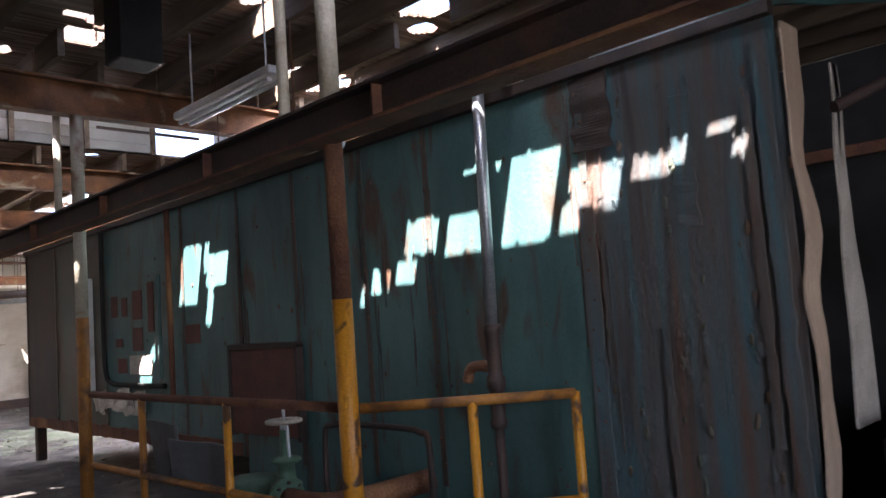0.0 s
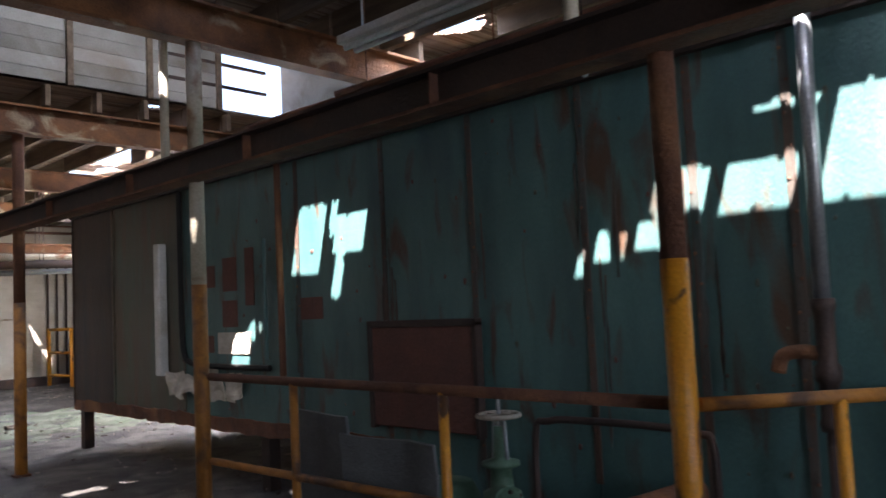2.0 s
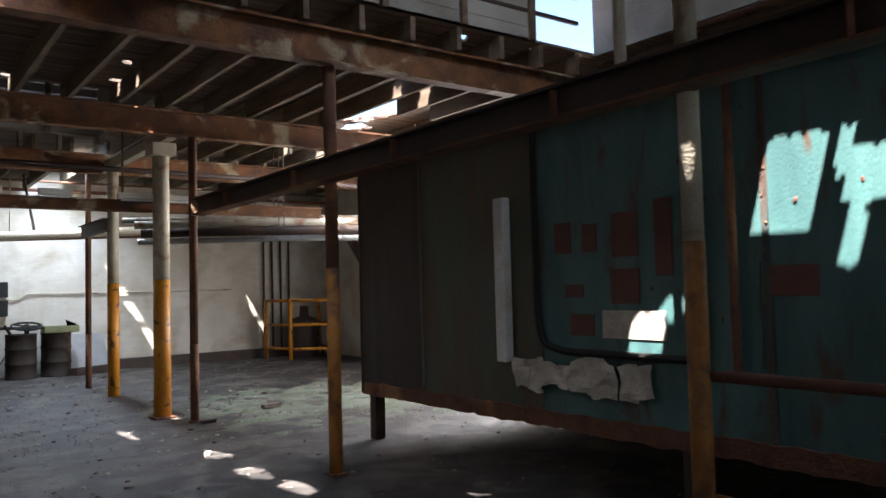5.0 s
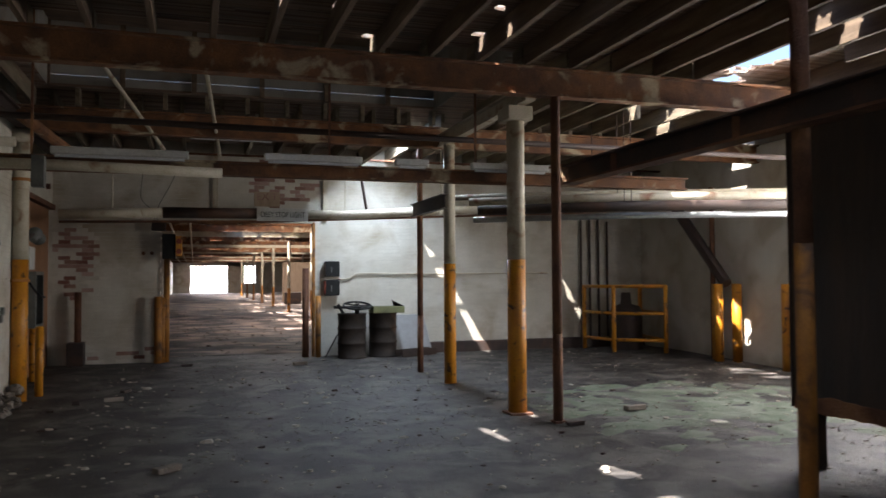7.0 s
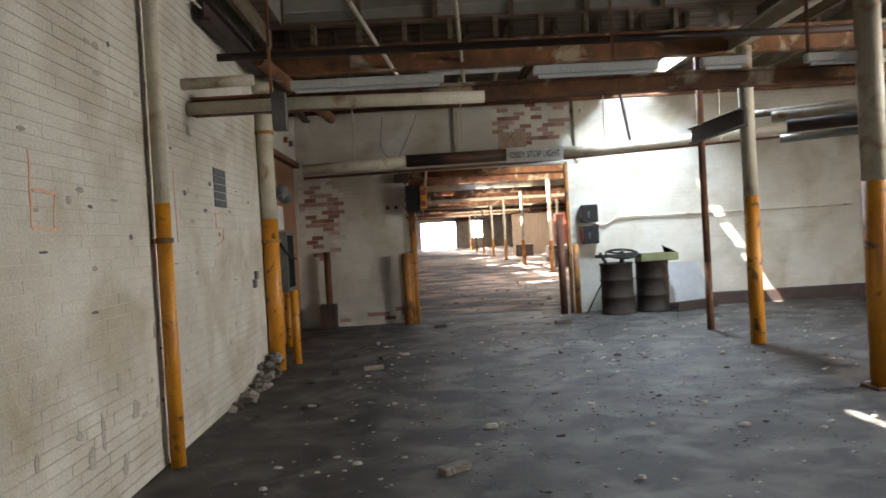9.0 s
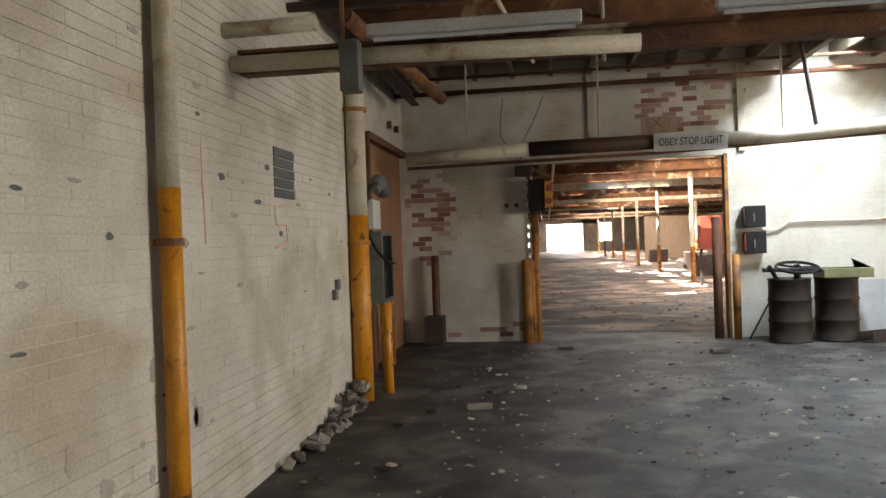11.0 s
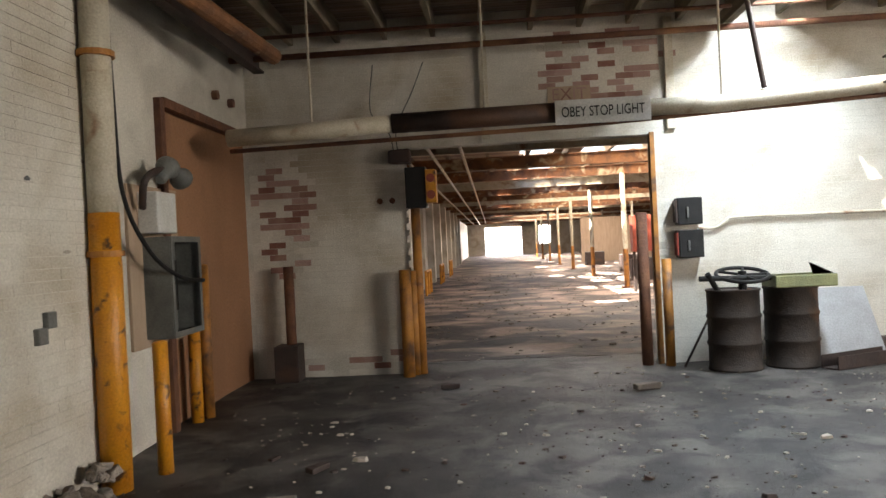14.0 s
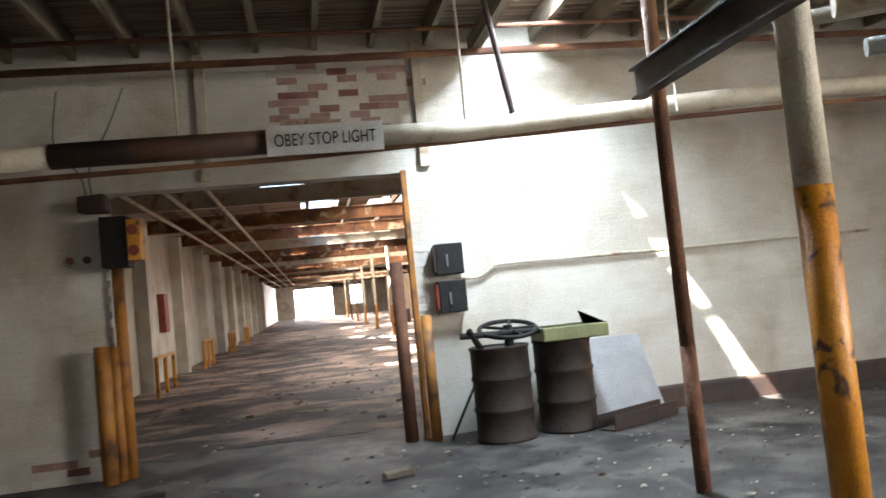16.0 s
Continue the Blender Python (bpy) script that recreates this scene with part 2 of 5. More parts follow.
def lathe(bm, prof, at, seg=24):
    """Turned shape: prof is (radius, height) pairs."""
    rings = []
    for r, z in prof:
        rings.append([bm.verts.new((at[0] + r * math.cos(2 * math.pi * i / seg), at[1] + r * math.sin(2 * math.pi * i / seg), at[2] + z)) for i in range(seg)])
    for a, b in zip(rings, rings[1:]):
        for i in range(seg):
            bm.faces.new((a[i], a[(i + 1) % seg], b[(i + 1) % seg], b[i]))
    bm.faces.new(rings[0][::-1])
    bm.faces.new(rings[-1])
    return bm


def ibeam(bm, a, b, h, w, tf=0.025, tw=0.015):
    """An I-section from a to b (axis points), upright web."""
    a, b = Vector(a), Vector(b)
    d = b - a
    side = d.cross(Vector((0, 0, 1))).normalized()
    up = side.cross(d).normalized()
    prof = [(-w, -h), (w, -h), (w, -h + 2 * tf), (tw, -h + 2 * tf), (tw, h - 2 * tf), (w, h - 2 * tf), (w, h), (-w, h), (-w, h - 2 * tf), (-tw, h - 2 * tf), (-tw, -h + 2 * tf), (-w, -h + 2 * tf)]
    ends = [[bm.verts.new(e + side * (u / 2) + up * (v / 2)) for u, v in prof] for e in (a, b)]
    for i in range(12):
        j = (i + 1) % 12
        bm.faces.new((ends[0][i], ends[0][j], ends[1][j], ends[1][i]))
    bm.faces.new(ends[0][::-1])
    bm.faces.new(ends[1])
    return bm


def mesh_of(name, bm, material):
    me = bpy.data.meshes.new(name)
    bmesh.ops.recalc_face_normals(bm, faces=bm.faces)
    bm.to_mesh(me)
    bm.free()
    me.materials.append(material)
    return me


def thing(name, label, category, group="", kind="", at=(0, 0, 0)):
    return tagged(new_at(name, at), label, category, group, kind)


def new_at(name, at):
    ob = new(name)
    ob.location = at
    ob.empty_display_size = 0.1
    return ob


def part(name, bm, material, parent=None, label="", smooth=False):
    me = mesh_of(name, bm, material)
    if smooth:
        for f in me.polygons:
            f.use_smooth = len(f.vertices) <= 4
    ob = new(name, me)
    if parent is not None:
        ob.parent = parent
        ob.matrix_parent_inverse = Matrix.Translation(-(parent.location if parent.parent is None else Vector((0, 0, 0))))
    if label:
        ob["label"] = label
    return ob


def solid(name, bm, material, label, category, group="", kind="", smooth=False):
    return tagged(part(name, bm, material, None, "", smooth), label, category, group, kind)


def B():
    return bmesh.new()


def slabs(name, boxes, material):
    vs, fs = [], []
    for x0, x1, y0, y1, z0, z1 in boxes:
        k = len(vs)
        vs += [(x, y, z) for x in (x0, x1) for y in (y0, y1) for z in (z0, z1)]
        fs += [tuple(k + q for q in f) for f in ((0, 1, 3, 2), (4, 6, 7, 5), (0, 4, 5, 1), (2, 3, 7, 6), (0, 2, 6, 4), (1, 5, 7, 3))]
    me = bpy.data.meshes.new(name)
    me.from_pydata(vs, [], fs)
    me.materials.append(material)
    return new(name, me)


def crumble(bm, amount, scale=4.0):
    for v in bm.verts:
        v.co += noise.noise_vector(v.co * scale) * amount
    return bm

# ---- structure ----
XL, XR, YE, YS = -3.62, 8.6, 22.7, -4.2
RNG = random.Random(7)


def structure(name, bm, material, label, category="wall"):
    return solid(name, bm, material, label, category, "", "structure")


def rise(y):
    """The floor climbs a little towards the end wall."""
    k = min(max((y - 16.5) / 5.5, 0.0), 1.0)
    return 0.085 * k * k * (3 - 2 * k)


def lift(ob, y):
    ob.location.z += rise(y)
    return ob


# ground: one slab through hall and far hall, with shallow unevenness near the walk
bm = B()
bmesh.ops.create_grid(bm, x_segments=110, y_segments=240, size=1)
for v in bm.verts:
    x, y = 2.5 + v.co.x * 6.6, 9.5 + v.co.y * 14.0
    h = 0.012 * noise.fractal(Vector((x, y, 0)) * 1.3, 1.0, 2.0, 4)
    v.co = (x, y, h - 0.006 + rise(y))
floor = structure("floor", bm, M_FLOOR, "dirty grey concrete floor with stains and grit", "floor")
for f in floor.data.polygons:
    f.use_smooth = True
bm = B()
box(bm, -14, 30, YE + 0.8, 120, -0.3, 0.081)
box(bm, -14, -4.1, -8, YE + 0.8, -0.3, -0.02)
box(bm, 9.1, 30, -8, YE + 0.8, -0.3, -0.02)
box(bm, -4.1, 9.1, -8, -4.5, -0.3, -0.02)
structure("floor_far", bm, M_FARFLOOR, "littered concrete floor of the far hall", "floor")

# west wall: backing, with an opening for the boarded doorway
bm = B()
box(bm, XL - 0.3, XL - 0.004, YS, 18.75, 0, 4.4)
box(bm, XL - 0.42, XL - 0.16, 18.75, 20.15, 0, 4.4)
box(bm, XL - 0.42, XL - 0.16, 20.15, YE, 2.95, 4.4)
wall_west = structure("wall_west", bm, M_MORTAR, "white painted brick wall, grimy near the floor")
bm = B()
box(bm, XL - 0.3, XL - 0.215, 20.15, YE, 0, 2.95)
structure("door_1", bm, M_PLY, "doorway closed with an orange-brown board", "door")
bm = B()
box(bm, XL - 0.2, XL - 0.1, 20.1, 20.2, 0, 3.0, 0.005)
box(bm, XL - 0.2, XL - 0.1, 20.2, YE - 0.02, 2.93, 3.02, 0.005)
structure("trim", bm, M_RUST, "rusty steel frame of the boarded doorway", "trim")

# end wall with the wide doorway
DX0, DX1, DZ = -1.9, 1.05, 2.78
bm = B()
box(bm, XL - 0.4, DX0, YE + 0.004, YE + 0.4, 0, 4.4)
box(bm, DX1, XR + 0.3, YE + 0.004, YE + 0.4, 0, 4.4)
box(bm, DX0, DX1, YE + 0.004, YE + 0.4, DZ, 4.4)
wall_north = structure("wall_north", bm, M_MORTAR, "white painted brick end wall with a wide doorway")
bm = B()
box(bm, 2.9, XR - 0.02, YE - 0.16, YE - 0.004, 0, 0.3, 0.02)
structure("baseboard", crumble(bm, 0.01), M_DARKSTEEL, "dark low curb along the end wall", "curb")
# the gap from y 13 to 16.6 is an added, unseen opening for fill light
bm = B()
box(bm, XR, XR + 0.3, YS, 13.0, 0, 4.4)
box(bm, XR, XR + 0.3, 16.6, YE, 0, 4.4)
box(bm, XR, XR + 0.3, 13.0, 16.6, 3.9, 4.4)
box(bm, XR, XR + 0.3, 13.0, 16.6, 0, 1.6)
wall_east = structure("wall_east", bm, M_BLOCK, "pale painted masonry wall stained by damp")
# unseen wall, its opening added to let fill light in
bm = B()
box(bm, XL - 0.3, XR + 0.3, YS - 0.3, YS, 0, 1.1)
box(bm, XL - 0.3, XR + 0.3, YS - 0.3, YS, 3.3, 4.4)
box(bm, XL - 0.3, -0.7, YS - 0.3, YS, 1.1, 3.3)
box(bm, 1.7, XR + 0.3, YS - 0.3, YS, 1.1, 3.3)
structure("wall_south", bm, M_BLOCK, "plain painted masonry wall, unseen, with an added opening for light")

# roof: deck boards over joists, broken through in places
ZJ, ZD = 4.05, 4.30
# broken places: centre and half widths of ragged holes, bay by bay
HOLES = [(1.93, 7.68, 0.1, 0.16), (2.06, 7.5, 0.06, 0.1), (0.35, 8.6, 0.32, 0.1), (0.2, 7.45, 0.1, 0.09), (-0.38, 11.6, 0.13, 0.2),
         (-0.42, 10.6, 0.12, 0.3), (-0.36, 9.85, 0.1, 0.28), (1.35, 10.45, 0.08, 0.3), (1.5, 8.1, 0.1, 0.1), (3.3, 5.2, 0.12, 0.2),
         (4.9, 6.8, 0.45, 0.35), (4.5, 4.6, 0.3, 0.25), (6.8, 8.2, 0.3, 0.2), (4.9, 5.0, 0.12, 0.12), (1.37, 6.72, 0.07, 0.08)]
HOLES += [(-0.76, 13.5, 0.08, 0.36), (1.71, 14.8, 0.12, 0.07), (5.3, 14.55, 0.35, 0.75), (5.35, 16.7, 0.4, 0.6), (5.6, 15.75, 0.2, 0.3), (4.25, 12.85, 0.22, 0.14),
          (5.1, 13.1, 0.26, 0.13), (4.2, 11.3, 0.14, 0.12), (1.87, 13.25, 0.09, 0.12), (0.05, 14.35, 0.07, 0.12), (0.5, 15.2, 0.06, 0.07), (5.17, 17.3, 0.22, 0.14), (1.57, 13.95, 0.06, 0.06)]
HOLES += [(2.24, 21.75, 0.11, 0.42), (2.18, 21.4, 0.08, 0.2), (4.96, 21.8, 0.07, 0.14), (8.2, 19.0, 0.3, 0.25), (6.3, 18.2, 0.3, 0.2), (7.2, 16.5, 0.3, 0.25)]
# lost board ends above the tank: x and y limits
SLOTS = [(2.22, 2.31, 3.93, 4.0), (2.27, 2.38, 3.67, 3.88), (2.3, 2.4, 3.38, 3.6), (2.41, 2.56, 3.21, 3.55), (2.39, 2.55, 2.73, 3.12), (2.39, 2.72, 2.23, 2.62),
         (2.47, 2.63, 1.77, 2.12), (2.4, 2.5, 2.0, 2.17), (2.54, 2.62, 1.37, 1.72), (2.63, 2.67, 1.15, 1.28), (2.55, 2.61, 1.05, 1.15), (2.685, 2.72, 2.64, 3.04),
         (2.33, 2.68, 6.62, 7.03), (2.42, 2.61, 6.1, 6.48), (2.2, 2.42, 6.31, 6.43), (2.5, 2.68, 6.48, 6.56)]
# joist lengths left out for the light: x, from y, to y
JOIST_GAPS = [(2.3, 3.0, 4.3), (2.3, 5.9, 6.7), (2.87, 1.9, 3.3), (2.87, 6.0, 7.2), (5.15, 13.8, 17.2), (5.72, 13.8, 16.4), (5.15, 6.3, 7.2), (4.58, 4.3, 5.0)]
LANT = [(1.2, 6.0, 8.0, 10.95), (-3.2, 2.3, 15.3, 18.55)]


def in_hole(x, y, holes, slots):
    for cx, cy, rx, ry in holes:
        if ((x - cx) / rx) ** 2 + ((y - cy) / ry) ** 2 < 1.1 + 0.9 * noise.noise(Vector((x * 9, y * 9, 1))):
            return True
    for x0, x1, y0, y1 in slots:
        if x0 < x + 0.012 * noise.noise(Vector((3, y * 22, 4))) < x1 and y0 < y + 0.02 * noise.noise(Vector((x * 14, 5, 2))) < y1:
            return True
    return any(a < x < b and c < y < d for a, b, c, d in LANT)


deck = []
w, st = 0.03, 0.015
for row in range(int((YE - YS) / w) + 1):
    y = YS + row * w
    board = YS + (row // 3) * 0.09
    near_holes = [h for h in HOLES if abs(y + w / 2 - h[1]) < h[3] * 1.6]
    near_slots = [h for h in SLOTS if h[2] - 0.1 < y < h[3] + 0.1]
    x0 = None
    x = XL - 0.3
    while x <= XR + 0.3:
        open_here = in_hole(x, y + w / 2, near_holes, near_slots)
        if not open_here and x0 is None:
            x0 = x
        if x0 is not None and (open_here or x + st > XR + 0.3 or x - x0 > 3.0 + ((row // 3) * 37 % 7) * 0.2):
            dz = 0.008 * noise.noise(Vector((0, board * 7, 2)))
            deck.append((x0, x - 0.001, y + 0.0005 * (row % 3 == 0), y + w - 0.0005 * (row % 3 == 2), ZD + dz, ZD + 0.03 + dz))
            x0 = None if open_here else x
        x += st
tagged(slabs("ceiling", deck, M_DECK), "brown roof boards with broken holes letting daylight in", "ceiling", "", "structure")

BAYS = [YS, -0.4, 3.45, 7.3, 11.1, 15.0, 18.75, YE]
JOIST_OFF = (0.0, 0.0, 0.0, 0.0, 0.0, 0.0, 0.22)
for i, (y0, y1) in enumerate(zip(BAYS, BAYS[1:])):
    x = 2.87 - 0.57 * 12 + JOIST_OFF[i]
    while x < XR:
        if x > XL + 0.05:
            spans = [(y0 + 0.02, y1 - 0.02)]
            for a, b, c, d in LANT:
                if a < x < b:
                    spans = [s for u0, u1 in spans for s in ((u0, min(u1, c)), (max(u0, d), u1)) if s[1] - s[0] > 0.1]
            for gx, c, d in JOIST_GAPS:
                if abs(gx - x) < 0.05:
                    spans = [s for u0, u1 in spans for s in ((u0, min(u1, c)), (max(u0, d), u1)) if s[1] - s[0] > 0.1]
            for u0, u1 in spans:
                bm = B()
                box(bm, x - 0.03, x + 0.03, u0, u1, ZJ, ZD - 0.012, 0.004)
                solid("joist", bm, M_PALEWOOD if y0 > 14 else M_WOOD, "whitewashed timber roof joist" if y0 > 14 else "brown weathered timber roof joist", "joist", "roof joists", "structure")
        x += 0.57
for yb in BAYS[1:-1]:
    bm = B()
    # at 3.45 the beam stops short, clear of the sun's path
    ibeam(bm, (XL + 0.01, yb, 3.88), (2.1 if yb == 3.45 else XR - 0.01, yb, 3.88), 0.33, 0.16)
    solid("steel_beam", bm, M_RUSTBEAM, "rusty steel roof beam with flaking cream paint", "beam", "roof beams", "structure")
for a, b, c, d in LANT:
    lan = thing("roof_lantern", "raised roof lantern of whitewashed boards", "roof lantern", "roof lanterns", "structure", (a, c, ZD))
    zt = 5.75 if a > 0 else 5.2
    x = a
    while x < b - 0.05:
        for yy, nm in ((c - 0.04, "board"), (d, "board")):
            if not (yy > c and a > 0 and 4.25 < x < 5.3):
                for k in range(math.ceil((zt - ZD) / 0.16)):
                    bm = B()
                    zz = ZD + k * 0.16
                    box(bm, x + 0.003, min(x + 0.92, b), yy, yy + 0.03, zz + 0.004, zz + 0.156)
                    part(nm, bm, M_LANTERN, lan)
            bm = B()
            sgn = 0.055 if yy < d else -0.055
            box(bm, x - 0.035, x + 0.035, min(yy + 0.03 * (yy < d), yy + sgn), max(yy + 0.03 * (yy < d), yy + sgn), ZD, zt, 0.004)
            part("stud", bm, M_WOOD, lan)
        x += 0.95
    bm = B()
    box(bm, a - 0.04, a, c, d, ZD, zt)
    part("side", bm, M_LANTERN, lan)
    bm = B()
    box(bm, b, b + 0.04, c, d, ZD, zt)
    part("side", bm, M_LANTERN, lan)
    bm = B()
    box(bm, a - 0.1, b + 0.1, c - 0.1, d + 0.1, zt, zt + 0.05)
    part("roof", bm, M_DECK, lan)
    if a > 0:
        for k in range(4):
            bm = B()
            box(bm, 4.2, 5.75, d - 0.01, d + 0.03, 4.62 + 0.3 * k, 4.66 + 0.3 * k)
            part("glazing_bar", bm, M_DARKSTEEL, lan)

# ---- far hall beyond the doorway ----
FL, FR, FE = -3.5, 14.0, 98.0
bm = B()
box(bm, FL - 0.3, FL, YE + 0.41, FE, 0, 3.9)
structure("wall_far_west", bm, M_BLOCK, "cream painted wall with piers in the far hall")
for k in range(11):
    bm = B()
    y = 27 + k * 4.4
    box(bm, FL, FL + 0.28, y, y + 0.45, 0, 3.6, 0.01)
    solid("pilaster", bm, M_BLOCK, "cream painted brick pilaster on the wall", "pilaster", "pilasters", "structure")
bm = B()
box(bm, FR, FR + 0.3, YE + 0.41, FE, 0, 3.9)
structure("wall_far_east", bm, M_BLOCK, "pale wall of the far hall")
bm = B()
box(bm, FL - 0.3, -2.2, FE, FE + 0.3, 0, 3.9)
box(bm, 2.3, 4.2, FE, FE + 0.3, 0, 3.9)
box(bm, 6.5, FR, FE, FE + 0.3, 0, 3.9)
box(bm, -2.2, 6.5, FE, FE + 0.3, 3.1, 3.9)
box(bm, 4.2, 6.5, FE, FE + 0.3, 0, 1.2)
box(bm, 5.4, 6.5, FE, FE + 0.3, 1.2, 3.1)
box(bm, -2.2, -1.6, FE, FE + 0.3, 0, 3.1)
structure("wall_far_north", bm, M_BLOCK, "far end wall with wide bright openings")
# added glowing sheet that makes the far openings bright
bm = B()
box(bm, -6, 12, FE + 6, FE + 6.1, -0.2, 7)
structure("backdrop", bm, M_DAY, "glowing sheet in place of daylight outside the far openings", "backdrop")
deck = []
y = YE + 0.42
far_holes = [(RNG.uniform(-1, 8), RNG.uniform(26, 92), RNG.uniform(0.3, 0.9), RNG.uniform(0.3, 1.0)) for _ in range(70)]
while y < FE:
    x0, x = None, FL - 0.3
    while x <= FR + 0.3:
        o = any(((x - a) / c) ** 2 + ((y - b) / d) ** 2 < 1 for a, b, c, d in far_holes)
        if not o and x0 is None:
            x0 = x
        if x0 is not None and (o or x + 0.15 > FR + 0.3):
            deck.append((x0, x, y, y + 0.29, 3.9, 3.94))
            x0 = None
        x += 0.15
    y += 0.3
tagged(slabs("ceiling_far", deck, M_DECK), "broken boarded ceiling of the far hall", "ceiling", "", "structure")
for k in range(19):
    bm = B()
    y = 25.5 + k * 3.75
    ibeam(bm, (FL + 0.02, y, 3.55), (FR - 0.02, y, 3.55), 0.3, 0.16)
    solid("steel_beam", bm, M_WPOST if k % 3 == 1 else M_RUSTBEAM, "rusty steel roof beam with flaking cream paint", "beam", "far roof beams", "structure")
for k in range(16):
    bm = B()
    x = FL + 0.6 + k * 1.0
    box(bm, x - 0.04, x + 0.04, YE + 0.45, FE - 0.05, 3.71, 3.89)
    solid("joist", bm, M_WOOD, "long brown timber roof joist", "joist", "far roof joists", "structure")


def far_post(x, y):
    t = thing("column", "slender white and yellow steel column", "column", "far hall columns", "", (x, y, 0))
    bm = B()
    rod(bm, (x, y, 1.2), (x, y, 3.4), 0.07)
    part("upper_shaft", bm, M_WPOST, t, "white painted shaft")
    bm = B()
    rod(bm, (x, y, 0), (x, y, 1.2), 0.075)
    part("lower_shaft", bm, M_YRUST, t, "scuffed yellow painted shaft")
    bm = B()
    box(bm, x - 0.15, x + 0.15, y - 0.15, y + 0.15, 0.07, 0.11)
    part("base_plate", bm, M_RUST, t)
    return t


col0 = far_post(2.95, 36.3)
for k in range(1, 7):
    copy_thing(col0, pose(2.95, 36.3 + 7.5 * k, 0))
for k in range(4):
    copy_thing(col0, pose(6.6, 33.0 + 11.2 * k, 0))
bm = B()
box(bm, 4.6, 13.9, 62.0, 62.2, 0, 2.8)
structure("partition", bm, M_TAN, "tan boarded partition in the far hall")
rc = thing("red_cabinet", "dark red steel cabinet on legs in the far hall", "cabinet", at=(3.1, 34.4, 0.08))
bm = B()
box(bm, 2.8, 3.4, 34.2, 34.6, 1.15, 2.1, 0.01)
part("body", bm, M_RED, rc)
for x in (2.85, 3.35):
    bm = B()
    box(bm, x - 0.03, x + 0.03, 34.35, 34.45, 0.08, 1.15)
    part("leg", bm, M_DARKSTEEL, rc)
for x, y in ((4.2, 40.0), (5.0, 47.0), (6.0, 36.0), (4.6, 56.0)):
    bm = B()
    box(bm, x - 0.5, x + 0.5, y - 0.3, y + 0.3, -0.004, 0.8, 0.02)
    crumble(bm, 0.06, 3)
    for v in bm.verts:
        v.co.z = max(v.co.z, -0.004)
    solid("scrap_crate", bm, M_DARKSTEEL, "dark scrap crate on the far hall floor", "crate", "scrap crates")
for k in range(4):
    bm = B()
    y = 30.0 + k * 6.5
    rail = thing("guard_rail", "low yellow pipe guard rail by the wall", "railing", "far guard rails", "", (FL + 0.6, y, 0))
    for dy in (0, 0.9, 1.8):
        bm = B()
        rod(bm, (FL + 0.6, y + dy, -0.004), (FL + 0.6, y + dy, 0.8), 0.04)
        part("post", bm, M_YELLOW, rail)
    bm = B()
    rod(bm, (FL + 0.6, y - 0.04, 0.8), (FL + 0.6, y + 1.84, 0.8), 0.035)
    part("top_rail", bm, M_YELLOW, rail)
bm = B()
box(bm, FL + 0.003, FL + 0.16, 33.8, 34.3, 1.2, 2.1, 0.01)
solid("fire_cabinet", bm, M_RED, "red steel cabinet on the cream wall", "cabinet")
for x, z in ((-2.6, 3.37), (-2.0, 3.37), (-1.4, 3.37)):
    bm = B()
    tube(bm, [(x, YE + 0.6, z), (x, 90, z)], 0.035, 8)
    solid("conduit", bm, M_WPOST, "long white conduit under the far ceiling", "pipe", "far conduits")

# ---- steel posts along the tank ----


def post(x, y, top, ytop, r, upper, lower, label, base=True):
    t = thing("column", label, "column", "hall columns", "", (x, y, 0))
    bm = B()
    rod(bm, (x, y, ytop), (x, y, top), r, seg=18)
    part("upper_shaft", bm, upper, t, "", True)
    bm = B()
    rod(bm, (x, y, -0.01), (x, y, ytop), r * 1.03, seg=18)
    part("lower_shaft", bm, lower, t, "", True)
    if y in (3.45, 7.3):
        bm = B()
        rod(bm, (x, y, 2.845), (x, y, top), r * 1.05, seg=18)
        part("top_shaft", bm, M_WPOST, t, "chipped white paint above the steel beam", True)
    if base:
        bm = B()
        box(bm, x - r * 1.3, x + r * 1.3, y - r * 1.3, y + r * 1.3, -0.012, 0.02, 0.004)
        part("base_plate", bm, M_RUST, t)
    return t


post(2.62, 3.45, 3.72, 1.77, 0.055, M_RUST, M_YELLOW, "rusty steel column, yellow up to chest height")
post(2.62, 7.3, 3.72, 1.86, 0.055, M_WPOST, M_YRUST, "chipped whitish column with worn yellow foot")
post(2.62, 11.15, 3.72, 1.86, 0.06, M_RUST, M_YRUST, "rust-brown column with worn orange-yellow foot")
post(2.66, 14.98, 3.72, 1.0, 0.055, M_RUST, M_RUST, "slim rust-brown steel column")
t = post(2.46, 15.68, 3.55, 1.86, 0.11, M_WPOST, M_YELLOW, "thick white column with yellow lower half")
bm = B()
box(bm, 2.3, 2.62, 15.5, 15.86, 3.55, 3.72, 0.01)
part("capital", bm, M_WPOST, t, "white steel cap plate")
bm = B()
ibeam(bm, (2.46, 15.2, 3.82), (2.46, 18.9, 3.82), 0.2, 0.12)
solid("steel_beam", bm, M_WPOST, "white painted steel beam on the thick column", "beam")
post(2.5, 18.4, 3.72, 1.86, 0.09, M_WPOST, M_YELLOW, "white column with scuffed yellow foot")
post(2.41, 19.75, 4.05, 1.0, 0.05, M_RUST, M_RUST, "slim purple-brown steel column")
bm = B()
box(bm, 2.325, 2.337, 18.1, 19.9, 2.72, 2.9)
crs = thing("crane_rail_stub", "short dark steel beam bracketed to the columns", "beam", at=(2.33, 19.0, 2.7))
part("web", bm, M_DARKSTEEL, crs)
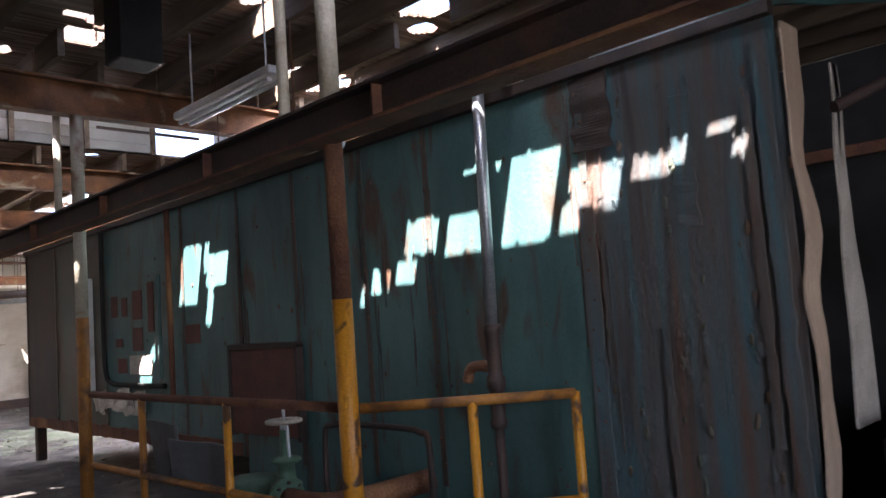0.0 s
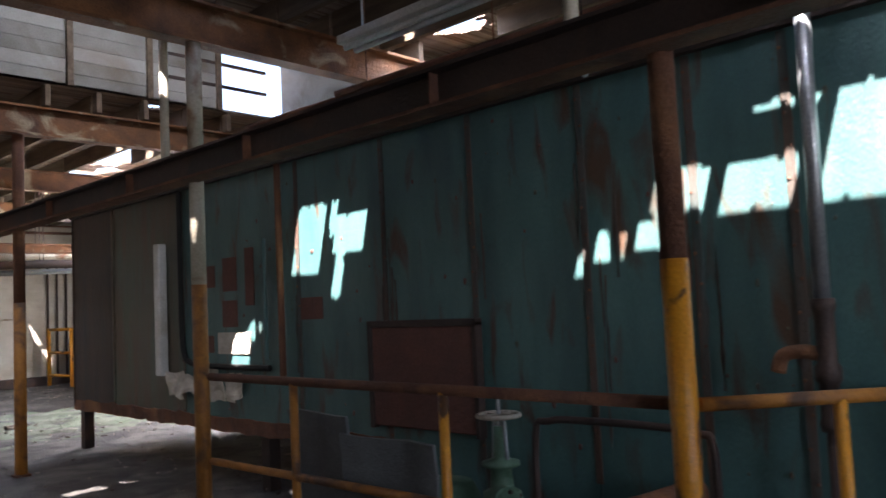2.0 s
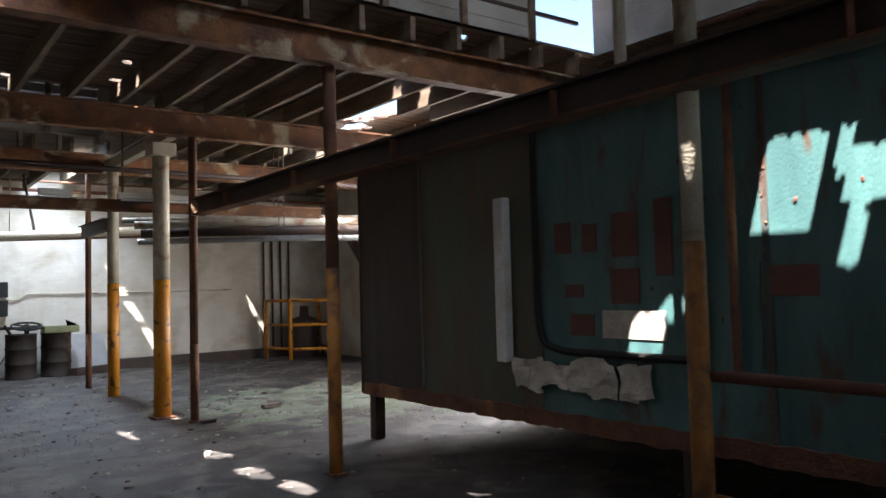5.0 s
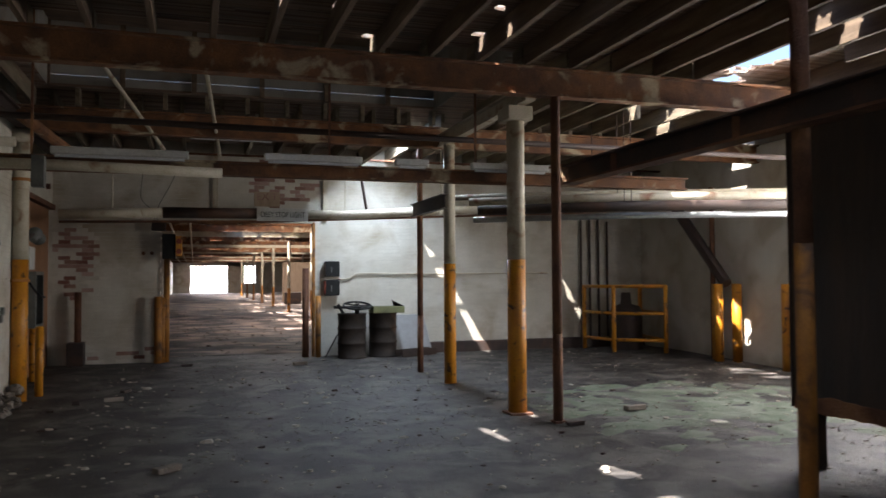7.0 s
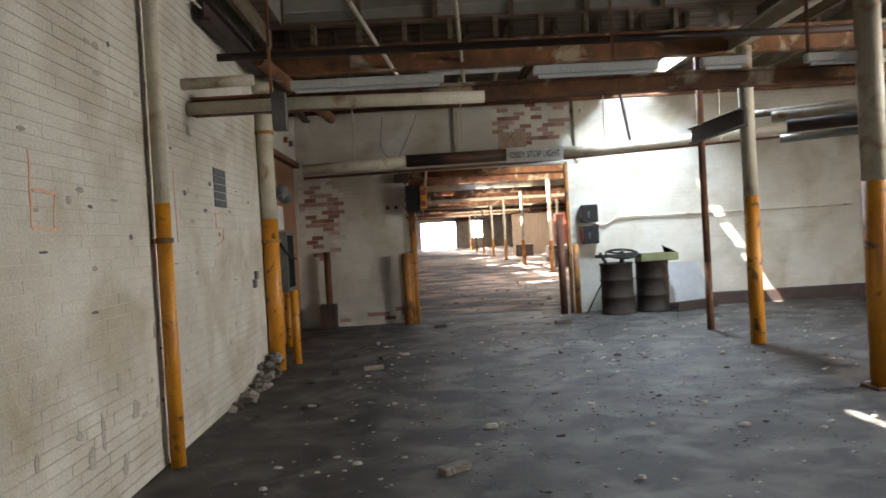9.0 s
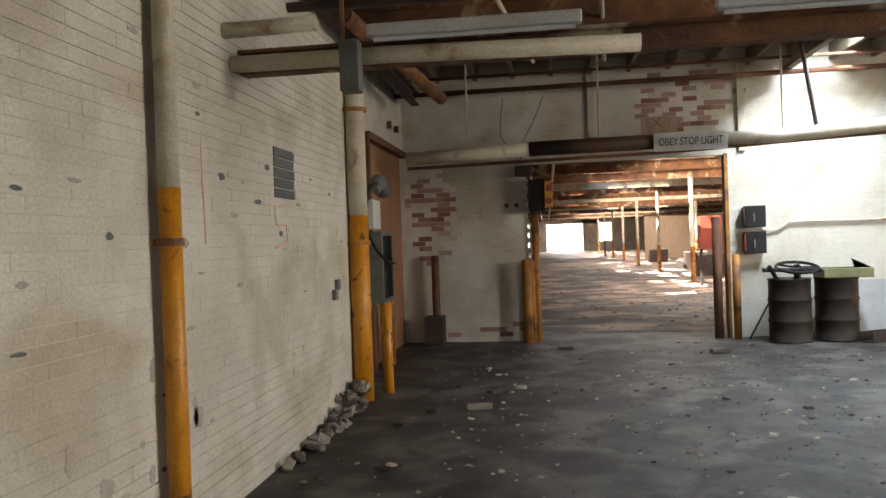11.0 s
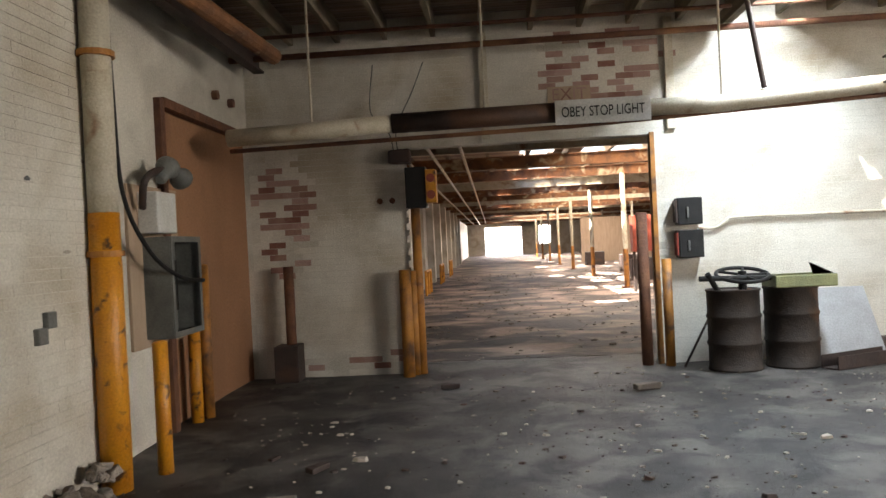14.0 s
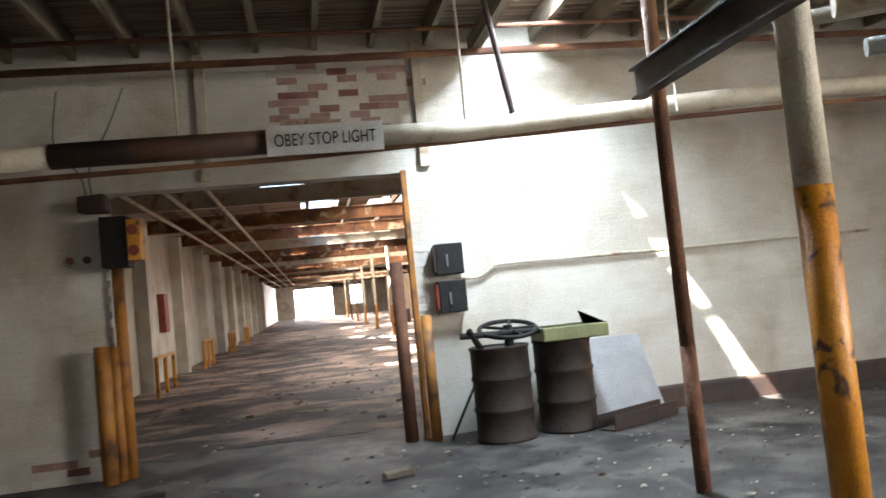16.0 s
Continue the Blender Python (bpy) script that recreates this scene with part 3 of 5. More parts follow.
for z in (2.7, 2.9):
    bm = B()
    box(bm, 2.28, 2.38, 18.1, 19.9, z, z + 0.018, 0.003)
    part("flange", bm, M_DARKSTEEL, crs)
cr = thing("crane_rail", "long dark rusty steel beam along the columns", "beam", at=(2.53, 6.4, 2.63))
for nm, x0, x1, z0, z1, m in (("web", 2.522, 2.538, 2.652, 2.818, M_DARKSTEEL), ("top_flange", 2.45, 2.61, 2.818, 2.84, M_DARKSTEEL), ("bottom_flange", 2.45, 2.61, 2.63, 2.652, M_RUST)):
    bm = B()
    box(bm, x0, x1, -1.5, 14.4, z0, z1, 0.003)
    part(nm, bm, m, cr)
for k in range(9):
    bm = B()
    y = -0.6 + 1.75 * k
    box(bm, 2.46, 2.521, y - 0.006, y + 0.006, 2.653, 2.817)
    part("stiffener", bm, M_RUST, cr)
bm = B()
box(bm, 2.44, 2.62, 14.4, 14.42, 2.62, 2.85)
part("end_plate", bm, M_RUSTBEAM, cr, "orange-brown end plate")
for x, y in ((2.58, 3.85), (2.58, 7.7)):
    bm = B()
    rod(bm, (x, y, 2.8), (x, y, 4.06), 0.035)
    solid("hanger_pipe", bm, M_WPOST, "thin white pipe standing on the steel beam", "pipe", "hanger pipes")

# ---- the green tank ----
TX, TY0, TY1, TZ0, TZ1 = 3.72, 1.4, 12.5, 0.5, 2.98
tank = thing("process_tank", "long green steel tank with rust streaks on legs", "tank", at=(TX, TY0, 0))
bm = B()
box(bm, TX + 0.02, TX + 3.6, 2.7, TY1, TZ0, TZ1)
part("body", bm, M_TANKDARK, tank)
SEAMS = [1.4, 2.55, 3.33, 3.86, 4.58, 5.5, 6.42, 7.55, 9.6, 11.3, 12.5]
for i, (a, b) in enumerate(zip(SEAMS, SEAMS[1:])):
    bm = B()
    box(bm, TX - 0.002 * (i % 2), TX + 0.018, a + 0.006, b - 0.006, TZ0 if a > 6.4 else 0.0, TZ1 - 0.02, 0.004)
    part("panel", bm, M_TANKRUST if i == 0 else (M_TARRED if a > 11 else M_TANKDARK if a > 9 else M_TANK), tank)
for yy in SEAMS[1:-1]:
    bm = B()
    box(bm, TX - 0.014, TX - 0.004, yy - 0.025, yy + 0.025, TZ0, TZ1 - 0.03, 0.003)
    part("seam_strip", bm, M_STREAK if yy < 8 else M_TANKDARK, tank)
    bm = B()
    for k in range(14):
        bmesh.ops.create_icosphere(bm, subdivisions=1, radius=0.011, matrix=Matrix.Translation((TX - 0.015, yy + 0.012 * ((k % 2) * 2 - 1), TZ0 + 0.15 + k * 0.17)))
    tagged(part("rivets", bm, M_RUST, tank), "", "", "", "stuff")
bm = B()
box(bm, TX - 0.05, TX + 0.02, TY0, TY1, TZ1 - 0.02, TZ1 + 0.05, 0.006)
part("top_angle", bm, M_TARRED, tank)
# long runs of rust below the seams
for k in range(26):
    y, z1, h = RNG.choice(SEAMS[1:8]) + RNG.gauss(0, 0.12), RNG.uniform(1.6, 2.9), RNG.uniform(0.3, 1.2)
    bm = B()
    box(bm, TX - 0.0065, TX - 0.0025, y - 0.012, y + 0.012, max(z1 - h, 0.6), z1)
    bmesh.ops.subdivide_edges(bm, edges=[e for e in bm.edges if abs(e.verts[0].co.z - e.verts[1].co.z) > 0.2], cuts=14)
    for v in bm.verts:
        v.co.y = y + (v.co.y - y) * (0.5 + 0.9 * noise.noise(Vector((k * 3.1, v.co.z * 9, 0)))) + 0.012 * noise.noise(Vector((k, v.co.z * 3, 5)))
    part("rust_run", bm, M_STREAK, tank, "thin rust run")
for y0, y1, z0, z1, q in ((2.34, 2.6, 2.52, TZ1 - 0.03, 0.02), (2.5, 2.6, 0.02, 2.3, 0.012), (1.86, 1.98, 2.0, 2.7, 0.02), (1.55, 1.6, 0.9, 2.6, 0.01), (2.1, 2.14, 0.3, 1.5, 0.01), (1.44, 1.52, 0.2, 2.9, 0.02)):
    bm = B()
    box(bm, TX - 0.02, TX - 0.003, y0, y1, z0, z1, 0.003)
    bmesh.ops.subdivide_edges(bm, edges=[e for e in bm.edges if abs(e.verts[0].co.z - e.verts[1].co.z) > 0.3], cuts=24, use_grid_fill=True)
    crumble(bm, q, 14)
    part("rust_crust", bm, M_TARRED if z1 > 2.9 else M_TANKRUST, tank, "crusted flaking rust and paint")
FLAKED = (1.5, 1.62, 1.92, 2.0, 2.3, 2.5)
for k in range(190):
    y, z, h = RNG.choice(FLAKED) + RNG.gauss(0, 0.035), RNG.uniform(0.4, 2.85), RNG.uniform(0.008, 0.03)
    bm = B()
    bmesh.ops.create_icosphere(bm, subdivisions=1, radius=h, matrix=Matrix.Translation((TX - 0.004, y, z)) @ Matrix.Diagonal((0.4, 0.6, 1.6, 1)))
    crumble(bm, h * 0.5, 20)
    part("paint_blister", bm, M_TANKRUST if k % 3 else M_TANKDARK, tank)
for k in range(90):
    y, z, h = RNG.uniform(2.7, 9.4), RNG.uniform(0.6, 2.9), RNG.uniform(0.006, 0.02)
    bm = B()
    bmesh.ops.create_icosphere(bm, subdivisions=1, radius=h, matrix=Matrix.Translation((TX - 0.003, y, z)) @ Matrix.Diagonal((0.5, 0.8, 1.3, 1)))
    crumble(bm, h * 0.5, 20)
    part("paint_blister", bm, M_TANKDARK if k % 2 else M_REDPATCH, tank)
bm = B()
box(bm, TX - 0.02, TX - 0.004, 6.5, 12.48, TZ0 - 0.01, TZ0 + 0.13, 0.003)
bmesh.ops.subdivide_edges(bm, edges=[e for e in bm.edges if abs(e.verts[0].co.y - e.verts[1].co.y) > 1], cuts=90, use_grid_fill=True)
crumble(bm, 0.025, 9)
part("bottom_lip", bm, M_RUST, tank, "rust-eaten bottom lip")
for y in (4.0, 8.2, 12.35):
    bm = B()
    box(bm, TX + 0.03, TX + 0.15, y - 0.06, y + 0.06, -0.01, TZ0 + 0.01)
    part("leg", bm, M_DARKSTEEL, tank)
bm = B()
box(bm, TX - 0.012, TX + 0.02, TY1 + 0.003, TY1 + 0.02, TZ0, TZ1)
part("corner_strip", bm, M_DARKSTEEL, tank)
# hatch
bm = B()
box(bm, TX - 0.06, TX - 0.004, 5.5, 6.55, 0.72, 1.47, 0.01)
hatch = part("hatch", bm, M_REDPATCH, tank, "rust-brown square access hatch")
for a in ((5.46, 5.5, 0.7, 1.5), (6.55, 6.59, 0.7, 1.5), (5.46, 6.59, 1.47, 1.52)):
    bm = B()
    box(bm, TX - 0.075, TX - 0.004, a[0], a[1], a[2], a[3], 0.004)
    part("hatch_frame", bm, M_DARKSTEEL, hatch)
# framed recess with red patches and lamp strip
bm = B()
tube(bm, smooth_pts([(TX - 0.03, 9.6, 2.95), (TX - 0.03, 9.6, 2.0), (TX - 0.03, 9.58, 1.3), (TX - 0.03, 9.4, 1.14), (TX - 0.03, 8.9, 1.12), (TX - 0.03, 8.0, 1.12)], 4), 0.03, 8)
part("frame_bead", bm, M_BLACK, tank, "black rubber bead round the panel")
for y0, y1, z0, z1 in ((9.22, 9.4, 1.9, 2.15), (8.95, 9.1, 1.9, 2.12), (8.55, 8.8, 1.85, 2.18), (8.55, 8.82, 1.5, 1.76), (8.25, 8.4, 1.7, 2.25), (9.1, 9.3, 1.55, 1.65), (9.0, 9.25, 1.25, 1.42), (7.22, 7.57, 1.55, 1.74)):
    bm = B()
    box(bm, TX - 0.012, TX - 0.003, y0, y1, z0, z1, 0.003)
    part("patch", bm, M_REDPATCH, tank, "rust-red primer patch")
bm = B()
box(bm, TX - 0.015, TX - 0.003, 8.33, 8.91, 1.24, 1.45, 0.003)
part("name_plate", bm, M_PAPER, tank, "pale paper plate")
bm = B()
box(bm, TX - 0.11, TX - 0.02, 9.92, 10.05, 1.0, 2.42, 0.012)
lamp = solid("lamp_strip", bm, M_WHITE, "white fluorescent lamp strip upright on the tank", "lamp")
bm = B()
rod(bm, (TX - 0.06, 7.75, 1.0), (TX - 0.06, 7.75, 2.95), 0.03)
solid("red_pipe", bm, M_RUST, "thin rust-red pipe upright on the tank", "pipe")
bm = B()
rod(bm, (TX - 0.06, 8.0, 1.2), (TX - 0.06, 8.0, 2.3), 0.02)
solid("thin_pipe", bm, M_TANK, "thin green pipe upright on the tank", "pipe")
for k in range(9):
    bm = B()
    y = 8.5 + 0.16 * k + RNG.uniform(-0.03, 0.03)
    bmesh.ops.create_grid(bm, x_segments=4, y_segments=6, size=0.5, matrix=Matrix.Translation((TX - 0.05, y, 0.93)) @ Matrix.Rotation(radians(90), 4, "Y") @ Matrix.Diagonal((RNG.uniform(0.16, 0.32), 0.17, 1, 1)))
    for v in bm.verts:
        v.co += noise.noise_vector(v.co * 7) * 0.05
        v.co.x = min(v.co.x, TX - 0.006)
    bmesh.ops.solidify(bm, geom=bm.faces[:], thickness=0.004)
    part("torn_lining", bm, M_PAPER, tank, "torn hanging paper insulation")
# standpipe with elbow valve
sp = thing("standpipe", "grey galvanised pipe with a rusty elbow valve", "pipe", at=(3.5, 3.1, 0))
bm = B()
rod(bm, (3.52, 3.17, 1.52), (3.56, 3.17, 3.3), 0.037)
part("pipe", bm, M_GALV, sp, "", True)
bm = B()
lathe(bm, [(0.05, 0), (0.055, 0.04), (0.045, 0.06), (0.045, 0.22), (0.06, 0.24), (0.06, 0.3), (0.045, 0.32), (0.045, 0.55), (0.055, 0.57), (0.055, 0.62)], (3.52, 3.17, 0.95), 14)
part("valve_body", bm, M_DARKSTEEL, sp, "", True)
bm = B()
tube(bm, smooth_pts([(3.52, 3.17, 1.3), (3.52, 3.27, 1.32), (3.52, 3.37, 1.3), (3.52, 3.4, 1.22)], 4), 0.035)
part("elbow", bm, M_RUST, sp, "", True)
bm = B()
rod(bm, (3.52, 3.17, -0.01), (3.52, 3.17, 0.95), 0.03)
part("riser", bm, M_DARKSTEEL, sp, "", True)
# ragged sheets at the tank's south end
bm = B()
bmesh.ops.create_grid(bm, x_segments=6, y_segments=26, size=0.5, matrix=Matrix.Translation((3.80, 1.37, 1.45)) @ Matrix.Rotation(radians(90), 4, "X") @ Matrix.Diagonal((0.17, 2.9, 1, 1)))
for v in bm.verts:
    v.co += noise.noise_vector(v.co * 3) * Vector((0.05, 0.03, 0.03))
bmesh.ops.solidify(bm, geom=bm.faces[:], thickness=0.012)
solid("torn_board", bm, M_TAN, "torn tan fibreboard edge beside the tank", "board")
bm = B()
bmesh.ops.create_grid(bm, x_segments=5, y_segments=22, size=0.5, matrix=Matrix.Translation((4.6, 1.45, 1.9)) @ Matrix.Rotation(radians(90), 4, "X") @ Matrix.Diagonal((0.22, 2.0, 1, 1)))
for v in bm.verts:
    v.co.x += 0.06 * noise.noise(v.co * 2) + 0.1 * (v.co.z - 1.9) * (1 if v.co.x < 4.6 else -0.2)
bmesh.ops.solidify(bm, geom=bm.faces[:], thickness=0.012)
solid("torn_board", bm, M_PAPER, "torn pale board strip hanging beside the tank", "board")
# black block added to keep the gap behind the tank end dark
gap_block = thing("dark_oven", "black block added to fill the dark gap behind the tank end", "enclosure", at=(7, 0, 0))
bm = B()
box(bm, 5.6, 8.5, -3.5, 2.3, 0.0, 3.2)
part("body", bm, M_BLACK, gap_block)
# doors, handles and bands are invented detail on the block
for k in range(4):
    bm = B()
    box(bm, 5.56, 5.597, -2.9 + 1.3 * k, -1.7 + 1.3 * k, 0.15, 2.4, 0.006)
    dr = part("door", bm, M_BLACK, gap_block)
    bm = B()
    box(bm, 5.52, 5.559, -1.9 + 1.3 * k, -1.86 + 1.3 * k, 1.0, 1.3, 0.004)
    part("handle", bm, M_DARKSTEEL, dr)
for z in (0.05, 2.5):
    bm = B()
    box(bm, 5.55, 5.597, -3.5, 2.3, z, z + 0.08, 0.004)
    part("band", bm, M_RUST, gap_block, "rusty band")
bm = B()
box(bm, 4.2, 5.2, 0.5, 1.3, 0.0, 0.9, 0.02)
solid("rubbish_bin", crumble(bm, 0.03), M_DARKSTEEL, "dark battered steel bin filled with debris", "bin")
bm = B()
crumble(box(bm, 4.25, 5.15, 0.55, 1.25, 0.88, 1.0, 0.03), 0.05)
solid("debris_heap", bm, M_PAPER, "pale dusty debris lying on the bin", "debris")
bm = B()
rod(bm, (3.95, 1.25, 2.5), (5.6, 0.2, 3.3), 0.03)
solid("brace_pipe", bm, M_DARKSTEEL, "thin dark diagonal brace", "brace")
bm = B()
tube(bm, smooth_pts([(3.85, 1.75, 3.02), (3.95, 1.6, 3.18), (4.5, 1.25, 3.22), (5.6, 0.6, 3.26)], 5), 0.07, 10)
solid("wrapped_pipe", crumble(bm, 0.02, 9), M_TANK, "green cloth-wrapped pipe above the tank end", "pipe")
bm = B()
box(bm, 3.95, 4.0, 1.7, 2.6, 3.03, 3.22, 0.004)
solid("roof_flashing", bm, M_GALV, "pale metal flashing on top of the tank", "flashing")
# small things on top of the tank
for y, dz in ((5.2, 0.0), (3.0, 0.05)):
    bm = B()
    box(bm, TX - 0.35, TX + 0.35, y - 0.03, y + 0.03, 3.03, 3.07, 0.003, None)
    solid("loose_batten", bm, M_WPOST, "short pale timber batten lying across the tank top", "batten", "loose battens")
for x, y, z in ((3.3, 4.25, 2.98),):
    hb = thing("bare_bulb", "bare light bulb hanging on a wire", "lamp", at=(x, y, z))
    bm = B()
    lathe(bm, [(0.012, 0), (0.03, 0.03), (0.032, 0.05), (0.018, 0.1), (0.014, 0.13)], (x, y, z - 0.13), 12)
    part("bulb", bm, M_BULB, hb, "", True)
    bm = B()
    rod(bm, (x, y, z), (x, y, 4.3), 0.004, seg=6)
    part("wire", bm, M_BLACK, hb)

# ---- yellow guard rail in front of the tank ----
rail = thing("guard_rail", "yellow painted pipe guard rail with worn rust patches", "railing", at=(2.62, 4.5, 0))
RX = 2.66
RAIL_Z = 1.17
bm = B()
tube(bm, [(RX, 7.25, RAIL_Z), (RX, 3.52, RAIL_Z)], 0.03)
part("top_rail", bm, M_RUST, rail, "worn rusty top rail", True)
bm = B()
tube(bm, [(RX, 3.4, RAIL_Z), (3.58, 2.64, RAIL_Z - 0.01)], 0.03)
part("top_rail", bm, M_YRUST, rail, "", True)
bm = B()
tube(bm, [(RX, 7.25, 0.55), (RX, 3.52, 0.58)], 0.027)
part("mid_rail", bm, M_YRUST, rail, "", True)
bm = B()
tube(bm, [(RX, 3.4, 0.58), (3.58, 2.64, 0.58)], 0.027)
part("mid_rail", bm, M_YELLOW, rail, "", True)
for y, m in ((6.2, M_YRUST), (4.85, M_YELLOW), (3.01, M_YELLOW), (2.64, M_YELLOW)):
    bm = B()
    x = RX + (0.92 * (3.4 - y) / 0.76 if y < 3.4 else 0)
    rod(bm, (x, y, -0.01), (x, y, RAIL_Z), 0.028)
    part("post", bm, m, rail, "", True)

# pump with a hand-wheel valve behind the rail
pump = thing("pump", "green cast-iron pump with a hand-wheel valve", "pump", at=(3.1, 4.6, 0))
bm = B()
lathe(bm, [(0.0, 0), (0.2, 0.0), (0.24, 0.06), (0.24, 0.5), (0.2, 0.58), (0.05, 0.6)], (3.2, 4.95, 0.05), 22)
part("casing", bm, M_GREEN, pump, "", True)
bm = B()
lathe(bm, [(0.11, 0), (0.11, 0.03), (0.07, 0.05), (0.06, 0.16), (0.11, 0.18), (0.11, 0.2), (0.04, 0.22), (0.035, 0.4)], (3.15, 4.42, 0.62), 18)
part("valve_body", bm, M_GREEN, pump, "", True)
for s in (-1, 1):
    bm = B()
    rod(bm, (3.15, 4.42 + 0.05 * s, 0.82), (3.15, 4.42 + 0.035 * s, 1.05), 0.012, seg=8)
    part("yoke_arm", bm, M_GALV, pump)
bm = B()
rod(bm, (3.15, 4.42, 0.84), (3.15, 4.42, 1.19), 0.012, seg=8)
part("stem", bm, M_GALV, pump)
bm = B()
ring = [(3.15 + 0.12 * math.cos(a * math.pi / 9), 4.42 + 0.12 * math.sin(a * math.pi / 9), 1.08) for a in range(19)]
tube(bm, ring, 0.014, 8)
for a in range(5):
    q = a * 2 * math.pi / 5
    rod(bm, (3.15, 4.42, 1.08), (3.15 + 0.12 * math.cos(q), 4.42 + 0.12 * math.sin(q), 1.08), 0.009, seg=6)
part("hand_wheel", bm, M_PAPER, pump, "worn pale hand wheel", True)
bm = B()
rod(bm, (3.1, 4.33, 0.56), (3.1, 4.38, 0.56), 0.14, seg=20)
flange = part("flange", bm, M_GREEN, pump, "round bolted flange", True)
for k in range(8):
    bm = B()
    q = k * math.pi / 4
    rod(bm, (3.1 + 0.11 * math.cos(q), 4.31, 0.56 + 0.11 * math.sin(q)), (3.1 + 0.11 * math.cos(q), 4.335, 0.56 + 0.11 * math.sin(q)), 0.012, seg=6)
    part("bolt", bm, M_DARKSTEEL, flange)
bm = B()
tube(bm, smooth_pts([(3.1, 4.34, 0.56), (3.15, 4.0, 0.55), (3.3, 3.7, 0.6), (3.7, 3.5, 0.66)], 4), 0.075, 14)
part("outlet_pipe", bm, M_RUST, pump, "rust-brown outlet pipe", True)
bm = B()
box(bm, 2.95, 3.45, 4.3, 5.3, -0.005, 0.07, 0.01)
part("base", bm, M_DARKSTEEL, pump)
bm = B()
rod(bm, (3.15, 4.42, 0.07), (3.15, 4.42, 0.63), 0.06)
part("column", bm, M_GREEN, pump)
pump.location = (3.04, 5.01, -0.1)
bm = B()
tube(bm, smooth_pts([(3.45, 4.85, 0.0), (3.45, 4.85, 0.8), (3.45, 4.75, 0.9), (3.45, 4.5, 0.92), (3.45, 4.0, 0.92), (3.45, 3.8, 0.9), (3.45, 3.72, 0.8), (3.45, 3.72, 0.0)], 4), 0.022, 8)
solid("bent_pipe", bm, M_DARKSTEEL, "dark bent pipe hoop in front of the tank", "pipe", smooth=True)
for pts, th in ((((2.85, 5.05), (2.8, 5.75), 1.02), 0.0), (((2.86, 5.72), (2.98, 6.5), 1.12), 0.1)):
    (ax, ay), (bx, by), h = pts
    bm = B()
    L = math.hypot(bx - ax, by - ay)
    m = Matrix.Translation((ax, ay, 0)) @ Matrix.Rotation(math.atan2(by - ay, bx - ax), 4, "Z") @ Matrix.Rotation(radians(-8), 4, "X")
    box(bm, 0, L, -0.012, 0.012, 0.0, h - 0.15, 0.004, m)
    bmesh.ops.subdivide_edges(bm, edges=bm.edges[:], cuts=3, use_grid_fill=True)
    for v in bm.verts:
        v.co += noise.noise_vector(v.co * 2.2) * 0.04
        v.co.z = max(v.co.z, 0.0)
    solid("leaning_board", bm, M_GREYCARD, "bent grey sheet leaning against the guard rail", "sheet", "leaning sheets")

# hanging tube lamp above the rail
tl = thing("tube_lamp", "fluorescent lamp with white reflector on chains", "lamp", at=(2.95, 5.2, 3.4))
bm = B()
box(bm, 2.87, 3.03, 4.45, 5.88, 3.38, 3.44, 0.01)
part("reflector", bm, M_WHITE, tl)
for dx in (-0.045, 0.045):
    bm = B()
    rod(bm, (2.95 + dx, 4.5, 3.35), (2.95 + dx, 5.83, 3.35), 0.018)
    part("tube", bm, M_BULB, tl)
for y in (4.6, 5.7):
    bm = B()
    rod(bm, (2.95, y, 3.44), (2.95, y, 4.06), 0.008, seg=6)
    part("chain", bm, M_GALV, tl)
bm = B()
box(bm, 2.22, 2.54, 5.3, 5.6, 3.62, 4.3, 0.02)
solid("fan_heater", bm, M_BLACK, "black box heater hanging under the roof", "heater")
for y, x in ((5.0, 3.44), (6.3, 3.5)):
    bm = B()
    tube(bm, [(x, y - 1.6, 3.25), (x, y + 1.6, 3.3)], 0.025, 8)
    rod(bm, (x, y, 3.27), (x, y, 4.3), 0.006, seg=6)
    solid("ceiling_pipe", bm, M_RUST, "thin rusty pipe hung under the roof", "pipe", "ceiling pipes")

# ---- pipe bundle across the hall ----
bm = B()
ibeam(bm, (XL + 0.02, 15.85, 2.86), (5.0, 15.85, 2.88), 0.16, 0.14)
pb = solid("cross_beam", bm, M_RUSTBEAM, "rusty steel beam crossing the hall with cream flakes", "beam")
for x0, x1, z in ((-2.7, -1.35, 2.98), (-0.55, 0.55, 3.0), (0.95, 1.35, 3.0), (1.9, 2.9, 2.99)):
    t = thing("batten_lamp", "white fluorescent batten lamp on the cross beam", "lamp", "batten lamps", "", ((x0 + x1) / 2, 15.7, z - 0.04))
    bm = B()
    box(bm, x0, x1, 15.66, 15.76, z - 0.04, z + 0.04, 0.012)
    part("housing", bm, M_WHITE, t)
    bm = B()
    rod(bm, (x0 + 0.04, 15.7, z - 0.055), (x1 - 0.04, 15.7, z - 0.055), 0.016)
    part("tube", bm, M_BULB, t)
bm = B()
tube(bm, [(XL - 0.01, 15.72, 2.83), (-2.6, 15.72, 2.83), (-1.0, 15.72, 2.8)], 0.055)
solid("cream_pipe", bm, M_WPOST, "cream painted pipe under the cross beam", "pipe", smooth=True)
bm = B()
tube(bm, [(XL - 0.01, 15.6, 3.02), (-3.0, 15.6, 3.03)], 0.05)
solid("cream_pipe", bm, M_WPOST, "short cream pipe stub at the brick wall", "pipe", smooth=True)
bm = B()
box(bm, -2.85, -2.73, 15.54, 15.668, 2.58, 2.9, 0.006)
solid("junction_box", bm, M_GREYPAINT, "dark grey junction box with a rusty flap", "box")
